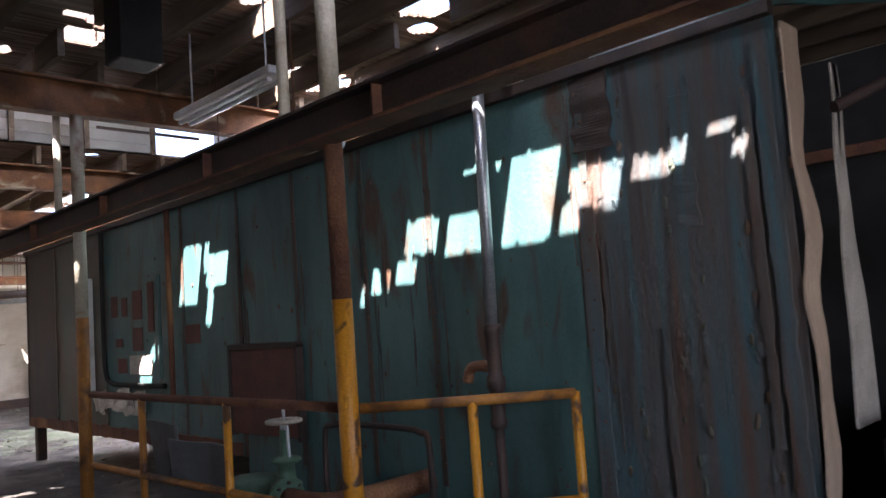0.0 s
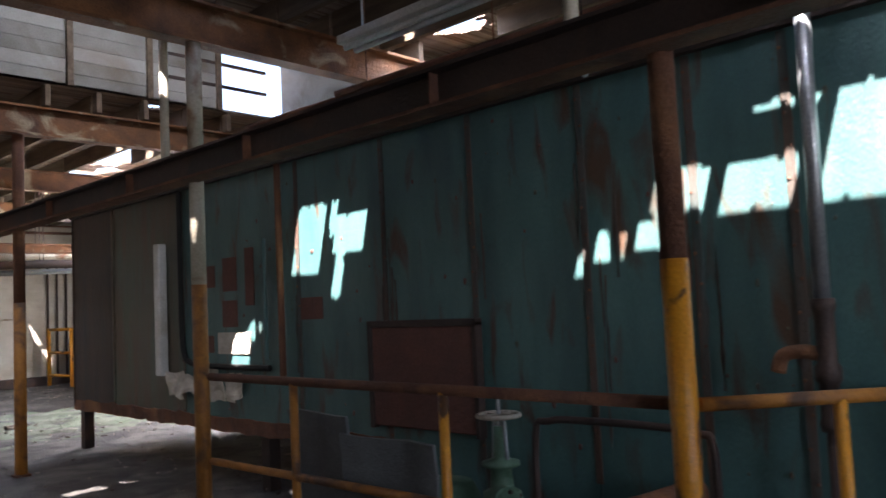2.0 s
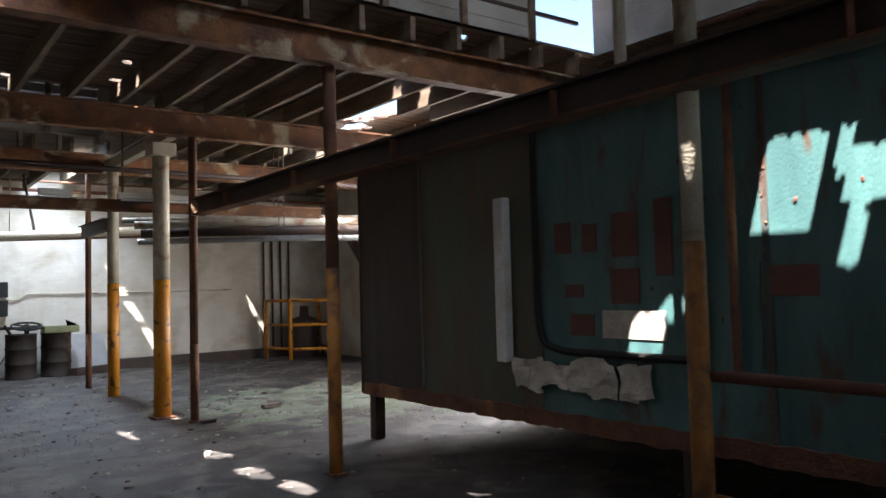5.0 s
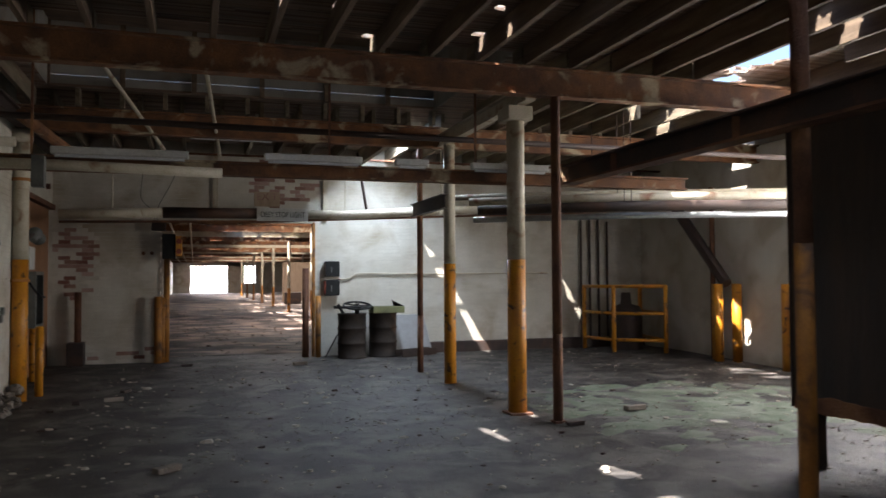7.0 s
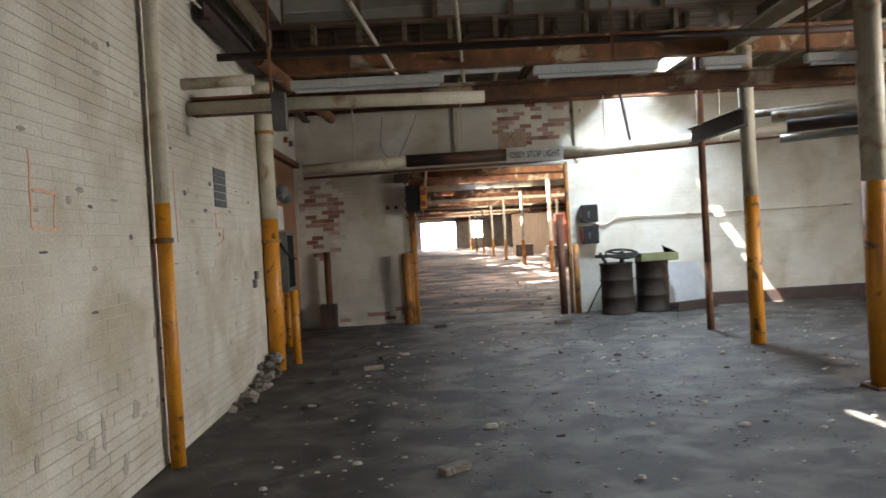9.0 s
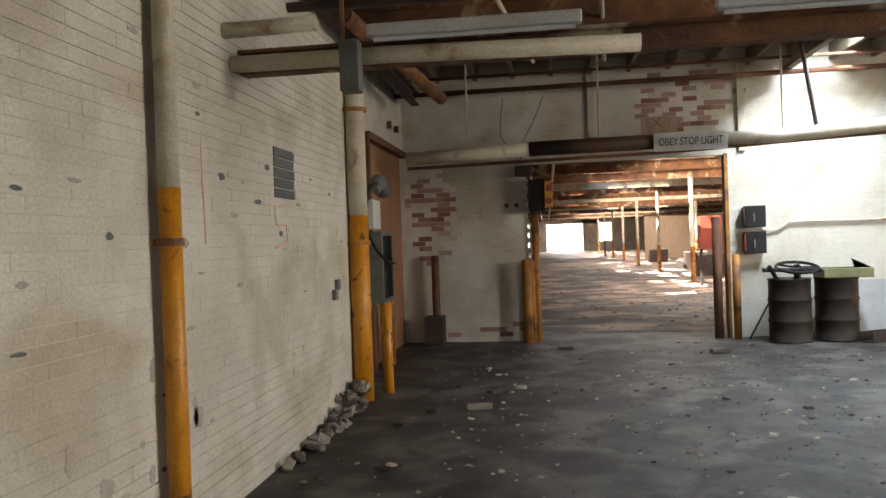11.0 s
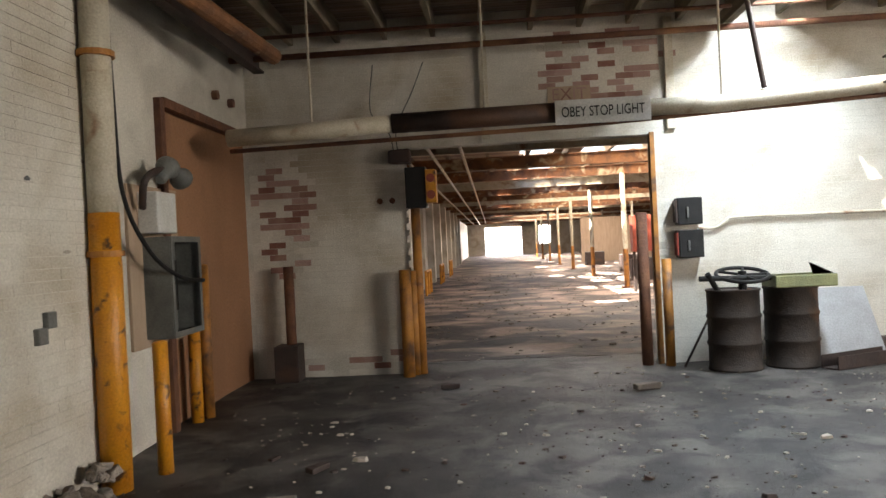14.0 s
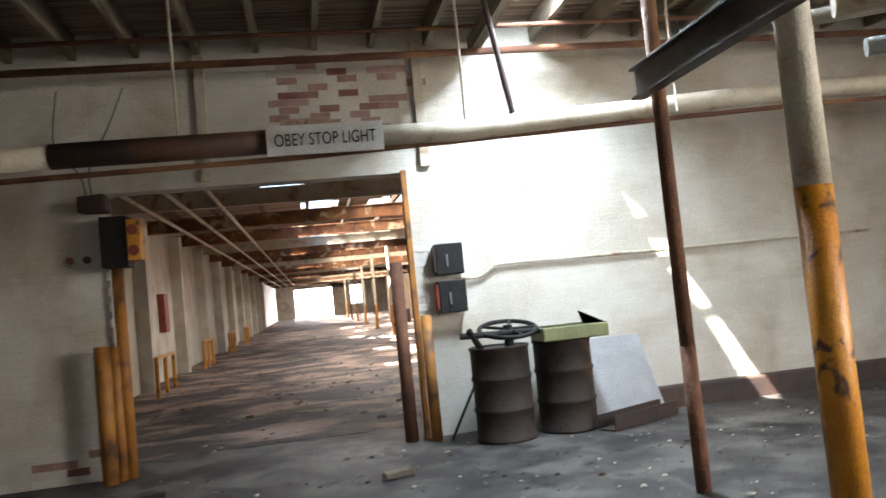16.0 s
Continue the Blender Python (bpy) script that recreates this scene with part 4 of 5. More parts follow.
for x, y in ((-2.9, 15.85), (0.2, 15.85), (2.0, 15.85)):
    bm = B()
    box(bm, x - 0.012, x + 0.012, y - 0.012, y + 0.012, 2.93, 5.21)
    solid("hanger_rod", bm, M_RUST, "rusty hanger strap from the roof", "hanger", "hanger straps")
for k, (x0, y0, x1, y1, z0, z1) in enumerate(((-2.4, 16.0, -1.7, 19.6, 4.2, 3.6), (-1.2, 16.2, -0.9, 19.8, 4.25, 3.62), (-0.4, 18.8, -0.35, 20.9, 4.1, 3.95))):
    bm = B()
    rod(bm, (x0, y0, z0), (x1, y1, z1), 0.025)
    solid("roof_brace", bm, M_WPOST, "thin pale brace pipe under the roof", "brace", "roof braces")
bm = B()
tube(bm, [(XL - 0.01, 16.9, 3.55), (XR + 0.01, 16.9, 3.5)], 0.04)
solid("ceiling_pipe", bm, M_DARKSTEEL, "dark pipe crossing under the lantern", "pipe", "ceiling pipes", smooth=True)
for z, y, m, r in ((2.85, 17.4, M_WPOST, 0.07), (2.68, 17.0, M_DARKSTEEL, 0.08), (3.0, 18.2, M_WPOST, 0.05), (2.55, 17.2, M_GALV, 0.05)):
    bm = B()
    tube(bm, [(2.9, y + 1.2, z), (5.0, y + 0.2, z + 0.03), (XR - 0.01, y - 1.0, z + 0.05)], r)
    solid("wrapped_pipe", bm, m, "overhead pipe with ragged lagging near the east wall", "pipe", "overhead pipes", smooth=True)
    bm = B()
    rod(bm, (5.0, y + 0.2, z), (5.0, y + 0.2, 4.29), 0.008, seg=6)
    solid("hanger_rod", bm, M_DARKSTEEL, "thin dark pipe hanger rod", "hanger", "hanger straps")

# ---- west wall things ----


def wall_pipe(x, y, ztop, zy, r):
    t = thing("downpipe", "cream and yellow painted pipe upright by the brick wall", "pipe", "wall pipes", "", (x, y, 0))
    bm = B()
    rod(bm, (x, y, zy), (x, y, ztop), r, seg=18)
    part("upper_pipe", bm, M_WPOST, t, "cream upper length", True)
    bm = B()
    rod(bm, (x, y, -0.01), (x, y, zy), r * 1.03, seg=18)
    part("lower_pipe", bm, M_YELLOW, t, "yellow lower length", True)
    for z in (zy - 0.28, ztop - 0.5):
        bm = B()
        rod(bm, (x, y, z - 0.02), (x, y, z + 0.02), r * 1.25, seg=18)
        box(bm, x - r * 1.9, x, y - 0.02, y + 0.02, z - 0.015, z + 0.015)
        part("clamp", bm, M_YRUST, t)
    return t


wall_pipe(XL + 0.09, 14.62, 4.2, 1.95, 0.055)
wall_pipe(XL + 0.1, 18.62, 3.5, 1.92, 0.1)
wp = thing("downpipe", "dark cable conduit beside the thick wall pipe", "pipe", "wall pipes", "", (XL - 0.06, 19.0, 0))
bm = B()
tube(bm, smooth_pts([(XL - 0.06, 19.1, 4.0), (XL - 0.04, 19.12, 2.9), (XL - 0.02, 19.16, 2.1), (XL + 0.06, 19.4, 1.65), (XL + 0.13, 19.8, 1.43), (XL + 0.13, 20.3, 1.38)], 5), 0.018, 8)
part("cable", bm, M_BLACK, wp, "", True)
bm = B()
lathe(bm, [(0.13, 0), (0.15, 0.03), (0.15, 0.16), (0.1, 0.2)], (XL + 0.1, 18.62, 3.5), 18)
solid("pipe_cowl", bm, M_WPOST, "cream collar on top of the thick pipe", "collar", smooth=True)
for i, (x, y, h) in enumerate(((-3.33, 18.97, 0.98), (-3.68, 20.5, 0.9), (-3.64, 20.68, 1.5))):
    bm = B()
    rod(bm, (x, y, -0.01), (x, y, h), 0.055, seg=16)
    bmesh.ops.create_uvsphere(bm, u_segments=16, v_segments=6, radius=0.055, matrix=Matrix.Translation((x, y, h)) @ Matrix.Diagonal((1, 1, 0.4, 1)))
    solid("bollard", bm, M_YRUST if i > 1 else M_YELLOW, "short yellow steel bollard guarding the wall cabinet", "bollard", "wall bollards", smooth=True)
cab = thing("electric_cabinet", "grey steel electric cabinet without a door on a backboard", "cabinet", at=(XL - 0.1, 19.9, 0.93))
bm = B()
box(bm, XL - 0.158, XL - 0.13, 19.45, 20.42, 0.86, 2.2, 0.004)
part("backboard", bm, M_TAN, cab, "weathered plywood backboard")
CY0, CY1, CZ0, CZ1, CX0, CX1 = 19.68, 20.32, 0.93, 1.77, XL - 0.129, XL + 0.1
for nm, b in (("back", (CX0, CX0 + 0.01, CY0, CY1, CZ0, CZ1)), ("side", (CX0 + 0.011, CX1, CY0, CY0 + 0.012, CZ0, CZ1)), ("side", (CX0 + 0.011, CX1, CY1 - 0.012, CY1, CZ0, CZ1)), ("top", (CX0 + 0.011, CX1, CY0 + 0.013, CY1 - 0.013, CZ1 - 0.012, CZ1)), ("bottom", (CX0 + 0.011, CX1, CY0 + 0.013, CY1 - 0.013, CZ0, CZ0 + 0.012))):
    bm = B()
    box(bm, *b, 0.002)
    part(nm, bm, M_GREYPAINT, cab)
for y0, y1, z0, z1 in ((CY0, CY0 + 0.05, CZ0, CZ1), (CY1 - 0.05, CY1, CZ0, CZ1), (CY0 + 0.051, CY1 - 0.051, CZ1 - 0.05, CZ1), (CY0 + 0.051, CY1 - 0.051, CZ0, CZ0 + 0.05)):
    bm = B()
    box(bm, CX1 + 0.001, CX1 + 0.012, y0, y1, z0, z1, 0.002)
    part("rim", bm, M_GREYPAINT, cab)
bm = B()
box(bm, CX0 + 0.012, CX0 + 0.08, CY0 + 0.18, CY1 - 0.15, CZ0 + 0.2, CZ1 - 0.2, 0.006)
part("breaker_block", bm, M_BLACK, cab, "dark breaker block inside")
bm = B()
box(bm, XL - 0.129, XL + 0.04, 19.62, 20.0, 1.8, 2.14, 0.012)
sb = solid("switch_box", bm, M_WHITE, "pale grey switch box on the wall", "box")
gl = thing("floodlamp", "dark twin floodlamp on a bent arm above the box", "lamp", at=(XL, 19.8, 2.2))
bm = B()
tube(bm, smooth_pts([(XL - 0.05, 19.55, 2.0), (XL + 0.02, 19.45, 2.2), (XL + 0.06, 19.6, 2.3), (XL + 0.1, 19.85, 2.33)], 4), 0.03, 8)
part("arm", bm, M_DARKSTEEL, gl, "", True)
for y, z, a in ((19.95, 2.36, -25), (19.7, 2.22, 35)):
    bm = B()
    lathe(bm, [(0.035, 0), (0.05, 0.03), (0.055, 0.12), (0.1, 0.2), (0.1, 0.23), (0.08, 0.22)], (0, 0, 0), 14)
    bmesh.ops.transform(bm, matrix=Matrix.Translation((XL + 0.08, y - 0.1, z)) @ Matrix.Rotation(radians(-90 + a), 4, "X"), verts=bm.verts)
    part("lamp_head", bm, M_GREYPAINT, gl, "", True)
bm = B()
rod(bm, (XL + 0.25, 17.75, 3.72), (XL + 0.7, 20.95, 3.5), 0.08, seg=12)
solid("brace_beam", bm, M_RUSTBEAM, "rusty orange sloping beam by the wall", "beam")
bm = B()
ibeam(bm, (XL + 0.12, 16.0, 3.78), (XL + 0.12, 22.4, 3.78), 0.2, 0.12)
solid("wall_beam", bm, M_DARKSTEEL, "dark steel beam along the wall head", "beam")
for y, z in ((18.0, 1.25), (17.9, 1.16)):
    bm = B()
    box(bm, XL, XL + 0.04, y, y + 0.1, z - 0.05, z + 0.05, 0.006)
    solid("socket_box", bm, M_GREYPAINT, "small dark socket box on the wall", "box", "socket boxes")
bm = B()
for k in range(5):
    box(bm, XL + 0.004, XL + 0.012, 16.43, 16.88, 2.0 + k * 0.078, 2.07 + k * 0.078, 0.002)
solid("vent_patch", bm, M_GREYCARD, "grey bricked-up vent patch in the wall", "vent")
MARKS = [(16.42, 1.93, 16.7, 1.95), (16.42, 1.93, 16.46, 1.8), (16.46, 1.8, 16.68, 1.8), (16.68, 1.8, 16.7, 1.66), (16.7, 1.66, 16.42, 1.62), (16.62, 1.6, 16.7, 1.6),
         (15.2, 2.28, 15.22, 1.66), (12.85, 2.15, 12.85, 1.75), (12.85, 1.75, 13.1, 1.75), (13.1, 1.75, 13.12, 1.95), (13.12, 1.95, 12.87, 1.95), (12.5, 2.2, 12.52, 1.75)]
for y0, z0, y1, z1 in MARKS:
    bm = B()
    box(bm, 0.001, 0.0065, 0, math.hypot(y1 - y0, z1 - z0), -0.01, 0.01, 0)
    bmesh.ops.subdivide_edges(bm, edges=[e for e in bm.edges if abs(e.verts[0].co.y - e.verts[1].co.y) > 0.01], cuts=9)
    for v in bm.verts:
        v.co.z += 0.02 * noise.noise(Vector((y0 * 3, v.co.y * 7, z0)))
    bmesh.ops.transform(bm, matrix=Matrix.Translation((XL, y0, z0)) @ Matrix.Rotation(math.atan2(z1 - z0, y1 - y0), 4, "X"), verts=bm.verts)
    solid("spray_mark", bm, M_ORANGE, "faded orange spray mark on the white brick", "marking", "spray marks")
# crumbled foot of the wall near the thick pipe
for k in range(90):
    y = 18.6 - abs(RNG.gauss(0, 1)) * 1.0
    h = max(0.02, 0.3 - (18.6 - y) * 0.16) * RNG.random() ** 1.6
    s = RNG.uniform(0.02, 0.06)
    bm = B()
    m = Matrix.Translation((XL + 0.02 + RNG.uniform(0, 0.16) * (1 - h), y, max(h, s * 0.5))) @ Euler((RNG.uniform(-0.5, 0.5), RNG.uniform(-0.5, 0.5), RNG.uniform(0, 6))).to_matrix().to_4x4()
    box(bm, -s, s, -s * 0.7, s * 0.7, -s * 0.5, s * 0.5, s * 0.2, m)
    crumble(bm, s * 0.5, 14)
    solid("rubble_piece", bm, M_RUBBLE, "crumbled brick and mortar at the wall foot", "rubble", "wall rubble")

for k in range(60):
    y, z = RNG.uniform(11.5, 18.6), RNG.uniform(0.3, 3.4)
    w, h = RNG.uniform(0.015, 0.06), RNG.uniform(0.008, 0.025)
    bm = B()
    bmesh.ops.create_circle(bm, cap_ends=True, segments=9, radius=1.0, matrix=Matrix.Translation((XL + 0.0055, y, z)) @ Matrix.Rotation(radians(90), 4, "Y") @ Matrix.Diagonal((h, w, 1, 1)))
    for v in bm.verts:
        v.co.y += 0.4 * w * noise.noise(v.co * 30)
        v.co.z += 0.4 * h * noise.noise(v.co * 31)
    bmesh.ops.solidify(bm, geom=bm.faces[:], thickness=0.002)
    ob = part("paint_scar", bm, M_BRICKBASE if k % 3 else M_GREYCARD, wall_west, "small bare spot in the paint")

M_STAIN = mat("bare_plaster_stain", (0.4, 0.34, 0.28), (0.52, 0.47, 0.39), 0.9, 9.0, bump=0.5)
for k in range(22):
    y, z = RNG.uniform(11.2, 15.2), RNG.uniform(0.1, 1.25)
    w, h = RNG.uniform(0.02, 0.06), RNG.uniform(0.03, 0.16)
    bm = B()
    bmesh.ops.create_circle(bm, cap_ends=True, segments=16, radius=1.0, matrix=Matrix.Translation((XL + 0.0055, y, z)) @ Matrix.Rotation(radians(90), 4, "Y") @ Matrix.Diagonal((h, w, 1, 1)))
    for v in bm.verts:
        v.co.y += 0.8 * w * noise.noise(v.co * 21)
        v.co.z += 0.6 * h * noise.noise(v.co * 17)
    bmesh.ops.solidify(bm, geom=bm.faces[:], thickness=0.002)
    part("paint_scar", bm, M_STAIN, wall_west, "flaked grey-brown spot in the paint")

# ---- doorway things ----
for i, (x, y, h, r) in enumerate(((DX0 - 0.02, YE - 0.25, 1.32, 0.07), (DX0 + 0.12, YE - 0.05, 2.1, 0.055), (DX0 + 0.05, YE - 0.12, 1.3, 0.05), (DX1 - 0.2, YE - 0.05, 1.85, 0.065), (DX1 + 0.03, YE - 0.2, 1.3, 0.055), (-3.3, YE - 0.2, 1.42, 0.06))):
    bm = B()
    rod(bm, (x, y, -0.01), (x, y, h), r, seg=16)
    box(bm, x - r * 1.3, x + r * 1.3, y - r * 1.3, y + r * 1.3, -0.01, 0.015)
    solid("bollard", bm, M_YRUST if i not in (3, 5) else M_RUST, "rusty orange-yellow steel guard post at the doorway", "bollard", "doorway guard posts", smooth=True)
bm = B()
box(bm, DX1 - 0.06, DX1 - 0.004, YE - 0.03, YE + 0.07, 0, DZ, 0.006)
solid("door_jamb", bm, M_YRUST, "rusty steel jamb of the wide doorway", "jamb", "", "structure")
sig = thing("stop_light", "black and yellow traffic signal box at the doorway", "signal", at=(-1.72, YE - 0.2, 2.05))
bm = B()
box(bm, -1.86, -1.62, YE - 0.3, YE - 0.006, 2.03, 2.5, 0.008)
part("housing", bm, M_BLACK, sig)
bm = B()
box(bm, -1.62, -1.5, YE - 0.32, YE - 0.1, 2.08, 2.46, 0.008)
part("face", bm, M_YELLOW, sig, "yellow lamp face")
for z in (2.17, 2.36):
    bm = B()
    rod(bm, (-1.56, YE - 0.345, z), (-1.56, YE - 0.32, z), 0.05)
    part("lens", bm, M_RED, sig, "dull red lens")
bm = B()
crumble(box(bm, -2.05, -1.8, YE - 0.25, YE - 0.006, 2.56, 2.72, 0.02), 0.02, 8)
solid("conduit_box", bm, M_DARKSTEEL, "dark conduit box above the signal", "box")
for x in (-2.2, -2.05):
    bm = B()
    rod(bm, (x, YE - 0.04, 2.14), (x, YE - 0.0, 2.14), 0.035)
    solid("wall_socket", bm, M_RUST, "small round rusty wall boss", "boss", "wall bosses")
for z0, z1, red in ((1.68, 1.99, False), (1.3, 1.62, True)):
    b = thing("switch_box", "black steel switch box on the white wall", "box", "switch boxes", "", (1.37, YE - 0.1, z0))
    bm = B()
    box(bm, 1.24, 1.52, YE - 0.18, YE - 0.006, z0, z1, 0.01)
    part("body", bm, M_BLACK, b)
    bm = B()
    box(bm, 1.22, 1.238, YE - 0.17, YE - 0.02, z0 + 0.03, z1 - 0.03, 0.003)
    part("side_plate", bm, M_RED if red else M_DARKSTEEL, b)
    bm = B()
    box(bm, 1.34, 1.36, YE - 0.2, YE - 0.183, z0 + 0.08, z0 + 0.2, 0.003)
    part("handle", bm, M_GREYPAINT, b)
bm = B()
tube(bm, smooth_pts([(1.5, YE - 0.04, 1.63), (1.7, YE - 0.04, 1.63), (1.82, YE - 0.04, 1.7), (2.0, YE - 0.04, 1.74), (3.5, YE - 0.04, 1.73), (6.2, YE - 0.04, 1.74)], 4), 0.017, 8)
solid("wall_conduit", bm, M_WPOST, "thin pale conduit along the white wall", "pipe", smooth=True)

t = thing("batten_lamp", "pale slatted fluorescent lamp under the joists", "lamp", "batten lamps", "", (-0.7, 20.2, 3.95))
bm = B()
box(bm, -1.4, 0.0, 20.1, 20.32, 3.98, 4.055, 0.01)
part("housing", bm, M_WPOST, t)
for k in range(2):
    bm = B()
    rod(bm, (-1.36, 20.16 + 0.1 * k, 3.96), (-0.04, 20.16 + 0.1 * k, 3.96), 0.018)
    part("tube", bm, M_BULB, t)
for pts in (((-2.2, 22.62, 3.75), (-2.25, 22.62, 3.2), (-2.05, 22.62, 2.95), (-2.0, 22.62, 2.72)), ((-1.6, 22.62, 3.75), (-1.75, 22.62, 3.4), (-1.95, 22.62, 3.0), (-1.95, 22.62, 2.72))):
    bm = B()
    tube(bm, smooth_pts(pts, 5), 0.008, 6)
    solid("wall_cable", bm, M_GREYPAINT, "thin loose cable on the end wall", "cable", "wall cables")
for y in (21.6, 22.1):
    bm = B()
    rod(bm, (XL - 0.165, y, 3.3), (XL - 0.1, y, 3.3), 0.05)
    solid("wall_socket", bm, M_RUST, "small round rusty wall boss", "boss", "wall bosses")

# overhead pipe with the sign
op = thing("overhead_pipe", "cream lagged pipe hung across the doorway", "pipe", at=(0, 21.0, 2.8))
bm = B()
tube(bm, [(-3.4, 20.9, 2.72), (-1.8, 20.95, 2.78)], 0.085, 14)
part("lagging", bm, M_WPOST, op, "dirty cream lagging", True)
bm = B()
tube(bm, [(-1.8, 20.95, 2.78), (-0.15, 21.0, 2.8)], 0.095, 14)
part("bare_length", bm, M_DARKSTEEL, op, "dark bare pipe", True)
bm = B()
tube(bm, [(-0.15, 21.0, 2.8), (1.3, 21.05, 2.8), (4.5, 21.2, 3.02), (7.5, 21.5, 3.14)], 0.085, 14)
part("lagging", bm, M_WPOST, op, "dirty cream lagging", True)
bm = B()
tube(bm, [(-3.4, 20.95, 2.6), (-0.1, 21.0, 2.66), (4.5, 21.2, 2.88), (7.5, 21.5, 3.0)], 0.022, 8)
part("trace_pipe", bm, M_RUST, op, "thin rusty trace pipe", True)
for x in (-2.6, -0.9, 1.35, 3.2):
    bm = B()
    rod(bm, (x, 21.02, 2.85), (x, 21.02, 4.28), 0.012, seg=8)
    solid("hanger_rod", bm, M_WPOST, "pale pipe hanger rod", "hanger", "hanger straps")
bm = B()
rod(bm, (1.55, 20.9, 3.95), (1.75, 21.03, 2.92), 0.025)
solid("pipe_strut", bm, M_DARKSTEEL, "dark sloping strut down to the lagged pipe", "strut")
bm = B()
tube(bm, [(XL - 0.2, 22.2, 3.8), (XR + 0.01, 22.2, 3.84)], 0.035)
solid("ceiling_pipe", bm, M_RUST, "thin dark rusty pipe near the end wall", "pipe", "ceiling pipes", smooth=True)
bm = B()
tube(bm, [(XL - 0.2, 21.9, 3.95), (XR + 0.01, 21.9, 3.98)], 0.022)
solid("ceiling_pipe", bm, M_RUST, "thin dark rusty pipe near the end wall", "pipe", "ceiling pipes", smooth=True)
for x in (-0.9, 1.25):
    bm = B()
    box(bm, x - 0.05, x + 0.05, YE - 0.06, YE - 0.006, 2.8, 4.1, 0.004)
    solid("wall_strut", bm, M_WPOST, "white painted upright strut on the wall", "strut", "wall struts")
bm = B()
box(bm, 1.75, 1.85, 19.0, 22.4, 3.86, 4.02, 0.006)
solid("timber_brace", bm, M_PALEWOOD, "pale timber under the joists", "timber")
sign = thing("hanging_sign", "white sign reading OBEY STOP LIGHT", "sign", at=(0.42, 20.88, 2.7))
bm = B()
box(bm, -0.24, 0.65, 20.86, 20.88, 2.66, 2.89, 0.004)
part("board", bm, M_WHITE, sign, "grimy white board")
cu = bpy.data.curves.new("lettering", "FONT")
cu.body, cu.size, cu.extrude, cu.align_x, cu.align_y = "OBEY STOP LIGHT", 0.152, 0.002, "CENTER", "CENTER"
tmp = bpy.data.objects.new("lettering_source", cu)
me = bpy.data.meshes.new_from_object(tmp)
bpy.data.objects.remove(tmp)
me.materials.append(M_BLACK)
txt = new("lettering", me)
txt.parent = sign
txt.matrix_parent_inverse = Matrix.Translation(-sign.location)
txt.matrix_basis = pose(0.205, 20.855, 2.77, 90, 0, 0) @ Matrix.Diagonal((0.62, 0.9, 1, 1))

ex = thing("exit_sign", "faded tan sign with orange EXIT lettering on brick", "sign", at=(0.15, YE - 0.02, 3.1))
bm = B()
box(bm, -0.16, 0.34, YE - 0.022, YE - 0.006, 3.08, 3.37, 0.003)
part("board", bm, M_TAN, ex)
cu = bpy.data.curves.new("lettering", "FONT")
cu.body, cu.size, cu.extrude, cu.align_x, cu.align_y = "EXIT", 0.2, 0.002, "CENTER", "CENTER"
tmp = bpy.data.objects.new("lettering_source", cu)
me = bpy.data.meshes.new_from_object(tmp)
bpy.data.objects.remove(tmp)
me.materials.append(M_BARE)
txt = new("lettering", me)
txt.parent = ex
txt.matrix_parent_inverse = Matrix.Translation(-ex.location)
txt.matrix_basis = pose(0.09, YE - 0.027, 3.27, 90, 0, 0)

# ---- drums by the end wall ----


def drum(x, y, name_label):
    t = thing("oil_drum", name_label, "drum", "oil drums", "", (x, y, 0))
    bm = B()
    prof = [(0.27, 0.0), (0.285, 0.0), (0.285, 0.02), (0.275, 0.03)]
    for zc in (0.29, 0.58):
        prof += [(0.275, zc - 0.03), (0.288, zc - 0.01), (0.288, zc + 0.01), (0.275, zc + 0.03)]
    prof += [(0.275, 0.84), (0.287, 0.85), (0.287, 0.87), (0.27, 0.87), (0.268, 0.84), (0.02, 0.84)]
    lathe(bm, prof, (x, y, 0.0), 32)
    part("shell", bm, M_BARREL, t, "", True)
    bm = B()
    rod(bm, (x, y, 0.842), (x, y, 0.85), 0.262, seg=28)
    lid = part("lid", bm, M_DARKSTEEL, t, "rusty sunken lid")
    bm = B()
    rod(bm, (x + 0.15, y - 0.05, 0.85), (x + 0.15, y - 0.05, 0.868), 0.035, seg=12)
    part("bung", bm, M_RUST, lid)
    return t


lift(drum(1.69, 22.12, "dark rusty steel drum with a valve wheel on top"), 22)
lift(drum(2.33, 22.2, "dark steel drum with ribs beside the white wall"), 22)
vw = thing("valve_wheel", "large black valve wheel lying on the drum", "valve wheel", at=(1.75, 22.05, 0.87))
tilt = Matrix.Translation((1.78, 22.05, 1.02)) @ Matrix.Rotation(radians(14), 4, "X")
ring = [tilt @ Vector((0.27 * math.cos(a * math.pi / 12), 0.27 * math.sin(a * math.pi / 12), 0)) for a in range(25)]
bm = B()
tube(bm, ring, 0.022, 8)
part("rim", bm, M_BLACK, vw, "", True)
for a in range(5):
    bm = B()
    q = a * 2 * math.pi / 5
    rod(bm, tilt @ Vector((0, 0, 0)), tilt @ Vector((0.27 * math.cos(q), 0.27 * math.sin(q), 0)), 0.016, seg=8)
    part("spoke", bm, M_BLACK, vw)
bm = B()
rod(bm, (1.78, 22.05, 0.86), (1.78, 22.05, 1.06), 0.045)
part("hub", bm, M_BLACK, vw)
bm = B()
rod(bm, (1.3, 21.95, 1.0), (2.1, 22.0, 0.98), 0.03)
rod(bm, (1.38, 21.93, 1.05), (1.5, 22.0, 0.86), 0.03)
part("lever", bm, M_BLACK, vw)
lift(vw, 22)
bm = B()
